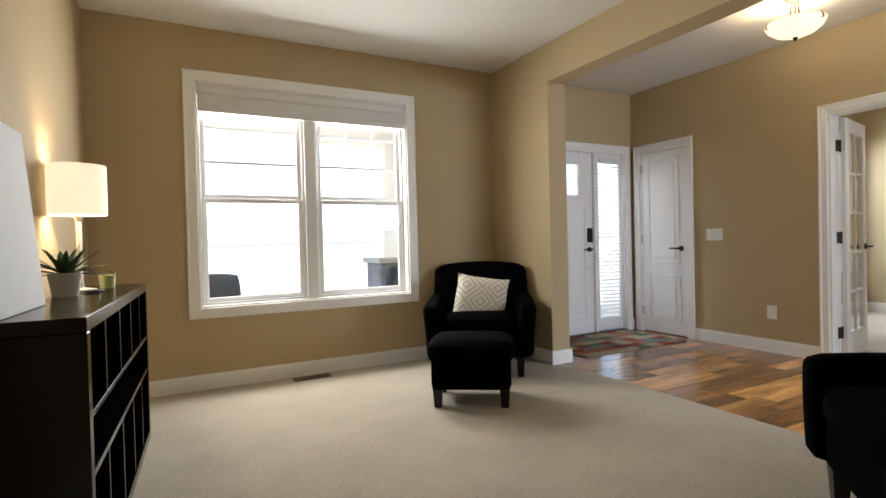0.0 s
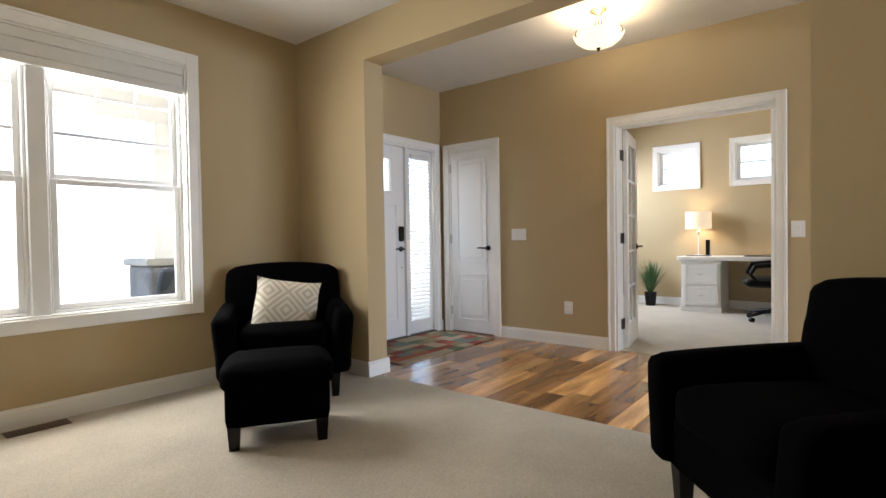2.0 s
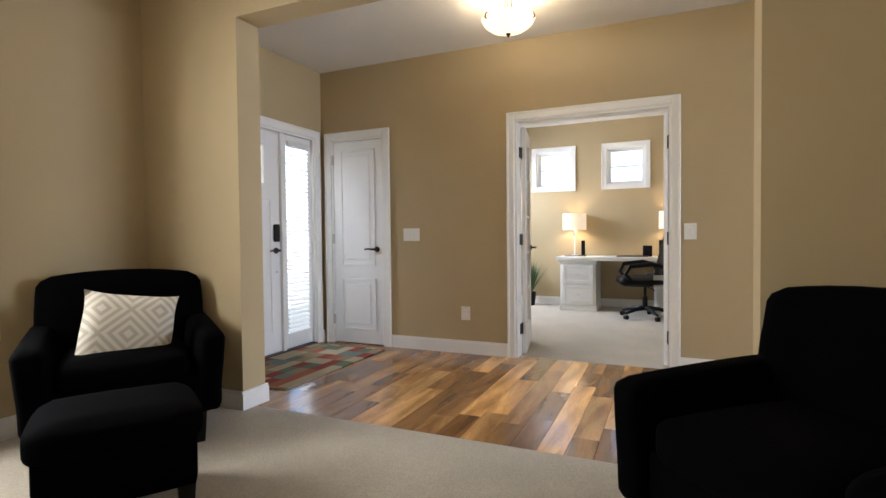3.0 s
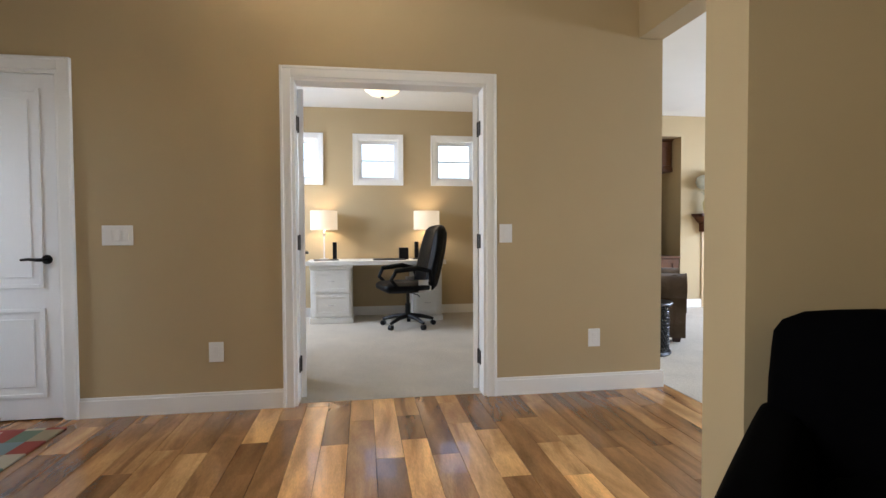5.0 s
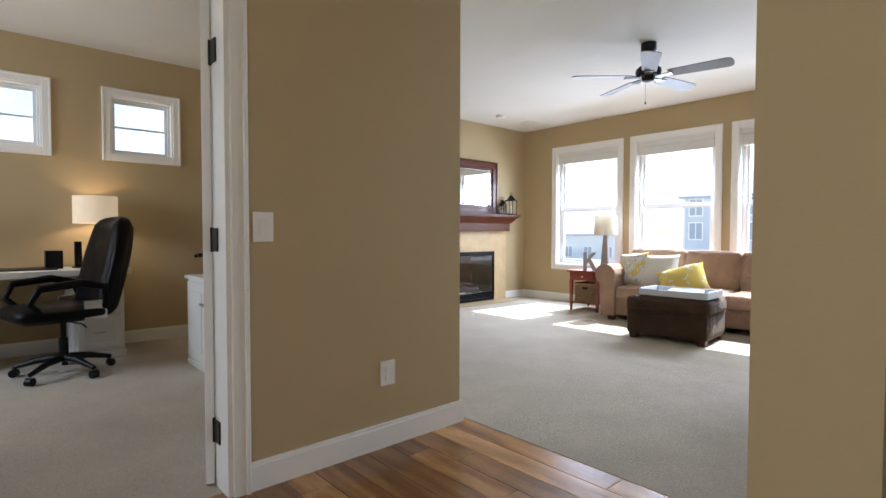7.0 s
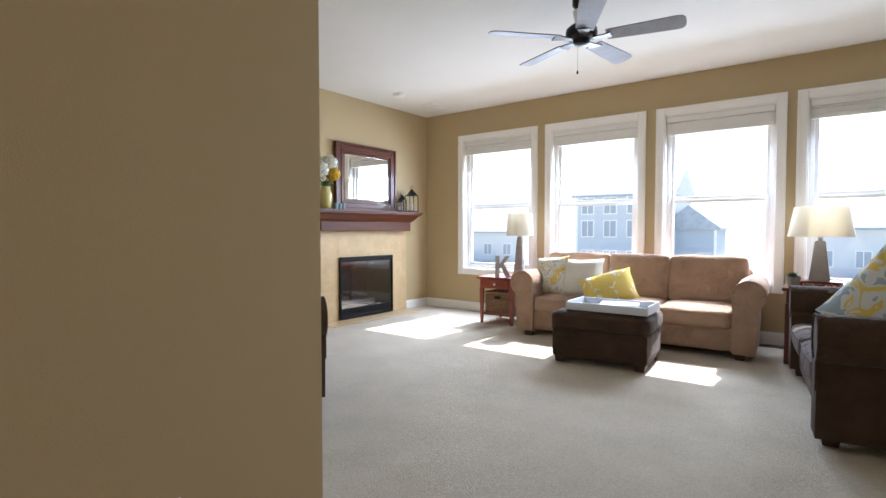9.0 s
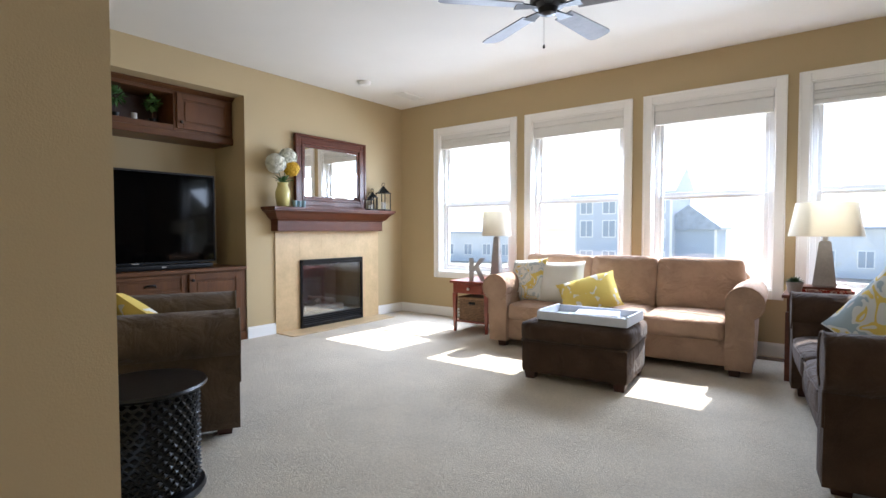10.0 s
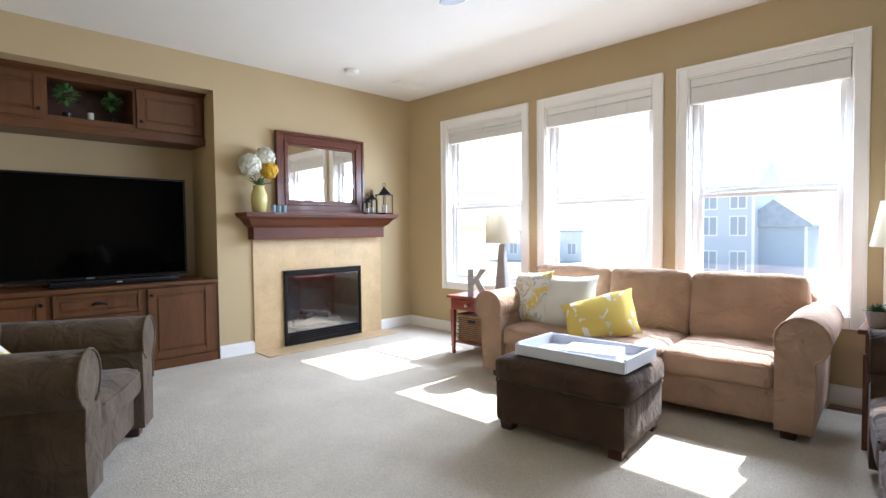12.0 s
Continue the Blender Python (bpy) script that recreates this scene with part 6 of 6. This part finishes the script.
# ---- outdoors ----
# Lawn colour is raised to read as glaring ground and bounce light indoors.
M_LAWN = mat("lightened_lawn", (0.34, 0.33, 0.27), 0.95, 0.25, 0.4, 0.5, 8)
structure("ground", prism([(2000, -0.35), (-10, -0.35), (-30, -3.2), (-2000, -3.2), (-2000, -4.0), (2000, -4.0)], -2000, 2000, axis="x"), M_LAWN, "pale lawn that reaches the horizon")
# Siding, roof and far pane colours are lightened to imitate outdoor glare and haze.
M_SIDING = mat("grey_siding", (0.56, 0.60, 0.66), 0.8, 0.06, 1.0)
M_SIDING_BLUE = mat("blue_grey_siding", (0.42, 0.49, 0.58), 0.8, 0.06, 1.0)
M_SIDING2 = mat("pale_siding", (0.68, 0.70, 0.72), 0.8, 0.05, 1.0)
M_ROOF = mat("slate_shingles", (0.38, 0.43, 0.50), 0.9, 0.2, 3)
M_OUTGLASS = mat("far_window_glass", (0.36, 0.41, 0.48), 0.1, 0.0)
M_STONE = mat("porch_stone", (0.20, 0.20, 0.21), 0.85, 0.3, 6, 0.5, 30)
M_CONCRETE = mat("porch_concrete", (0.42, 0.41, 0.39), 0.9, 0.1, 3, 0.2, 60)


def house(label, x, y, w, d, h, roof_h, turn, siding, cols, axis=0, rows=(1.0, 3.7)):
    """A two-storey house: walls with lapped boards, gable roof with eaves, trim, windows with sills."""
    o = thing("house", label, "house", x, y, -3.2, turn)
    part("wall", bm_box(-w / 2, w / 2, -d / 2, d / 2, 0, h), siding, o)
    e = 0.4
    if axis == 0:
        bm = prism([(-d / 2 - e, h - 0.05), (0, h + roof_h), (d / 2 + e, h - 0.05), (d / 2 + e, h - 0.25), (-d / 2 - e, h - 0.25)], -w / 2 - e, w / 2 + e, axis="x")
    else:
        bm = prism([(-w / 2 - e, h - 0.05), (0, h + roof_h), (w / 2 + e, h - 0.05), (w / 2 + e, h - 0.25), (-w / 2 - e, h - 0.25)], -d / 2 - e, d / 2 + e, axis="y")
    part("roof", bm, M_ROOF, o)
    for sx in (-1, 1):
        part("corner_board", bm_box(sx * w / 2 - 0.1, sx * w / 2 + 0.1, d / 2, d / 2 + 0.03, 0, h - 0.26), M_TRIM, o)
    for z in rows:
        if z + 1.4 > h:
            continue
        for k in range(cols):
            cx = -w / 2 + w * (k + 0.5) / cols
            win = part("window", bm_box(cx - 0.62, cx + 0.62, d / 2 + 0.001, d / 2 + 0.05, z - 0.1, z + 1.5, 0.01), M_TRIM, o)
            for q in (-1, 1):
                part("pane", bm_box(cx + q * 0.28 - 0.24, cx + q * 0.28 + 0.24, d / 2 + 0.0505, d / 2 + 0.06, z, z + 1.4), M_OUTGLASS, win)
    return o


house("grey two-and-a-half-storey house across the lawn", 18.5, -50.0, 8.3, 9, 7.6, 2.4, 2, M_SIDING, 4, 0, (1.0, 3.75, 5.85))
house("blue-grey house with a front-facing gable", 13.3, -51.0, 4.1, 7, 4.6, 1.9, 2, M_SIDING_BLUE, 1, 1, ())
house("pale two-storey house in the distance", 44.0, -64.0, 11, 9, 4.2, 2.0, 14, M_SIDING2, 4)
house("pale two-storey house beyond the lawn", -1.0, -62.0, 11, 9, 4.6, 2.4, -8, M_SIDING2, 4)

# front porch
structure("porch_floor", bm_box(-1.4, 6.0, FRONT + 0.16, 6.6, -0.3, -0.06), M_CONCRETE, "grey concrete porch floor")
structure("porch_ceiling", bm_box(-1.4, 6.0, FRONT + 0.16, 6.7, 2.62, 2.72), M_TRIM, "white porch ceiling")
structure("porch_beam", bm_box(-1.4, 6.0, 6.4, 6.65, 2.33, 2.62), M_TRIM, "white porch beam")
pc = thing("porch_column", "white tapered porch column on a stone pier", "column", 2.42, 6.45, -0.06)
bm = bmesh.new()
a = [bm.verts.new((i * 0.20, j * 0.20, 0.95)) for i, j in ((-1, -1), (1, -1), (1, 1), (-1, 1))]
c2 = [bm.verts.new((i * 0.13, j * 0.13, 2.39)) for i, j in ((-1, -1), (1, -1), (1, 1), (-1, 1))]
for i in range(4):
    bm.faces.new((a[i], a[(i + 1) % 4], c2[(i + 1) % 4], c2[i]))
bm.faces.new(c2)
part("shaft", bm, M_TRIM, pc)
part("pier", bm_box(-0.27, 0.27, -0.27, 0.27, 0.0, 0.88, 0.02), M_STONE, pc)
part("cap", bm_box(-0.31, 0.31, -0.31, 0.31, 0.8805, 0.9495, 0.01), M_CONCRETE, pc)


def porch_chair(x, y, turn):
    c = thing("porch_chair", "dark outdoor armchair on the front porch", "chair", x, y, -0.06, turn, "porch chairs")
    part("seat", soft_box(0.62, 0.60, 0.12, 0.03, 0.01, 5, at=(0, 0, 0.38)), M_PORCH, c, smooth=True)
    part("backrest", soft_box(0.62, 0.08, 0.52, 0.03, 0.01, 5, turn=pose(0, 0, 0, -12), at=(0, 0.30, 0.64)), M_PORCH, c, smooth=True)
    for s in (-1, 1):
        part("armrest", bm_box(s * 0.33 - 0.035, s * 0.33 + 0.035, -0.32, 0.32, 0.58, 0.61, 0.008), M_PORCH, c)
        for yy in (-0.28, 0.28):
            part("leg", bm_box(s * 0.33 - 0.025, s * 0.33 + 0.025, yy - 0.025, yy + 0.025, 0, 0.5795), M_PORCH, c)


M_PORCH = mat("dark_resin_wicker", (0.03, 0.04, 0.055), 0.7, 0.3, 40, 0.5, 80)
porch_chair(0.15, 5.35, 160)
porch_chair(2.0, 5.55, 200)

# ---- the entry's floor boards ----
rnd = random.Random(11)
BOARDS = {}
row_y, k = -0.233, 0
while row_y < FRONT - 0.002:
    w = min(0.137, FRONT - 0.002 - row_y)
    x = 2.747
    first = True
    while x < EAST + 0.058:
        ln = rnd.choice((0.36, 0.55, 0.75, 0.95, 1.2, 1.45))
        if first:
            ln *= rnd.uniform(0.4, 1.0)
            first = False
        ln = min(ln, EAST + 0.058 - x)
        if EAST + 0.058 - x - ln < 0.08:
            ln = EAST + 0.058 - x
        key = (round(ln, 2), round(w, 3))
        if key not in BOARDS:
            BOARDS[key] = finish(bm_box(0, ln - 0.0018, 0, w - 0.0018, 0, 0.0098, 0.0012), "plank", M_PLANK)
        ob = new("plank", BOARDS[key])
        ob.parent = FLOOR_ENTRY
        ob.matrix_basis = pose(x, row_y, -0.0058)
        x += ln
    row_y += 0.137
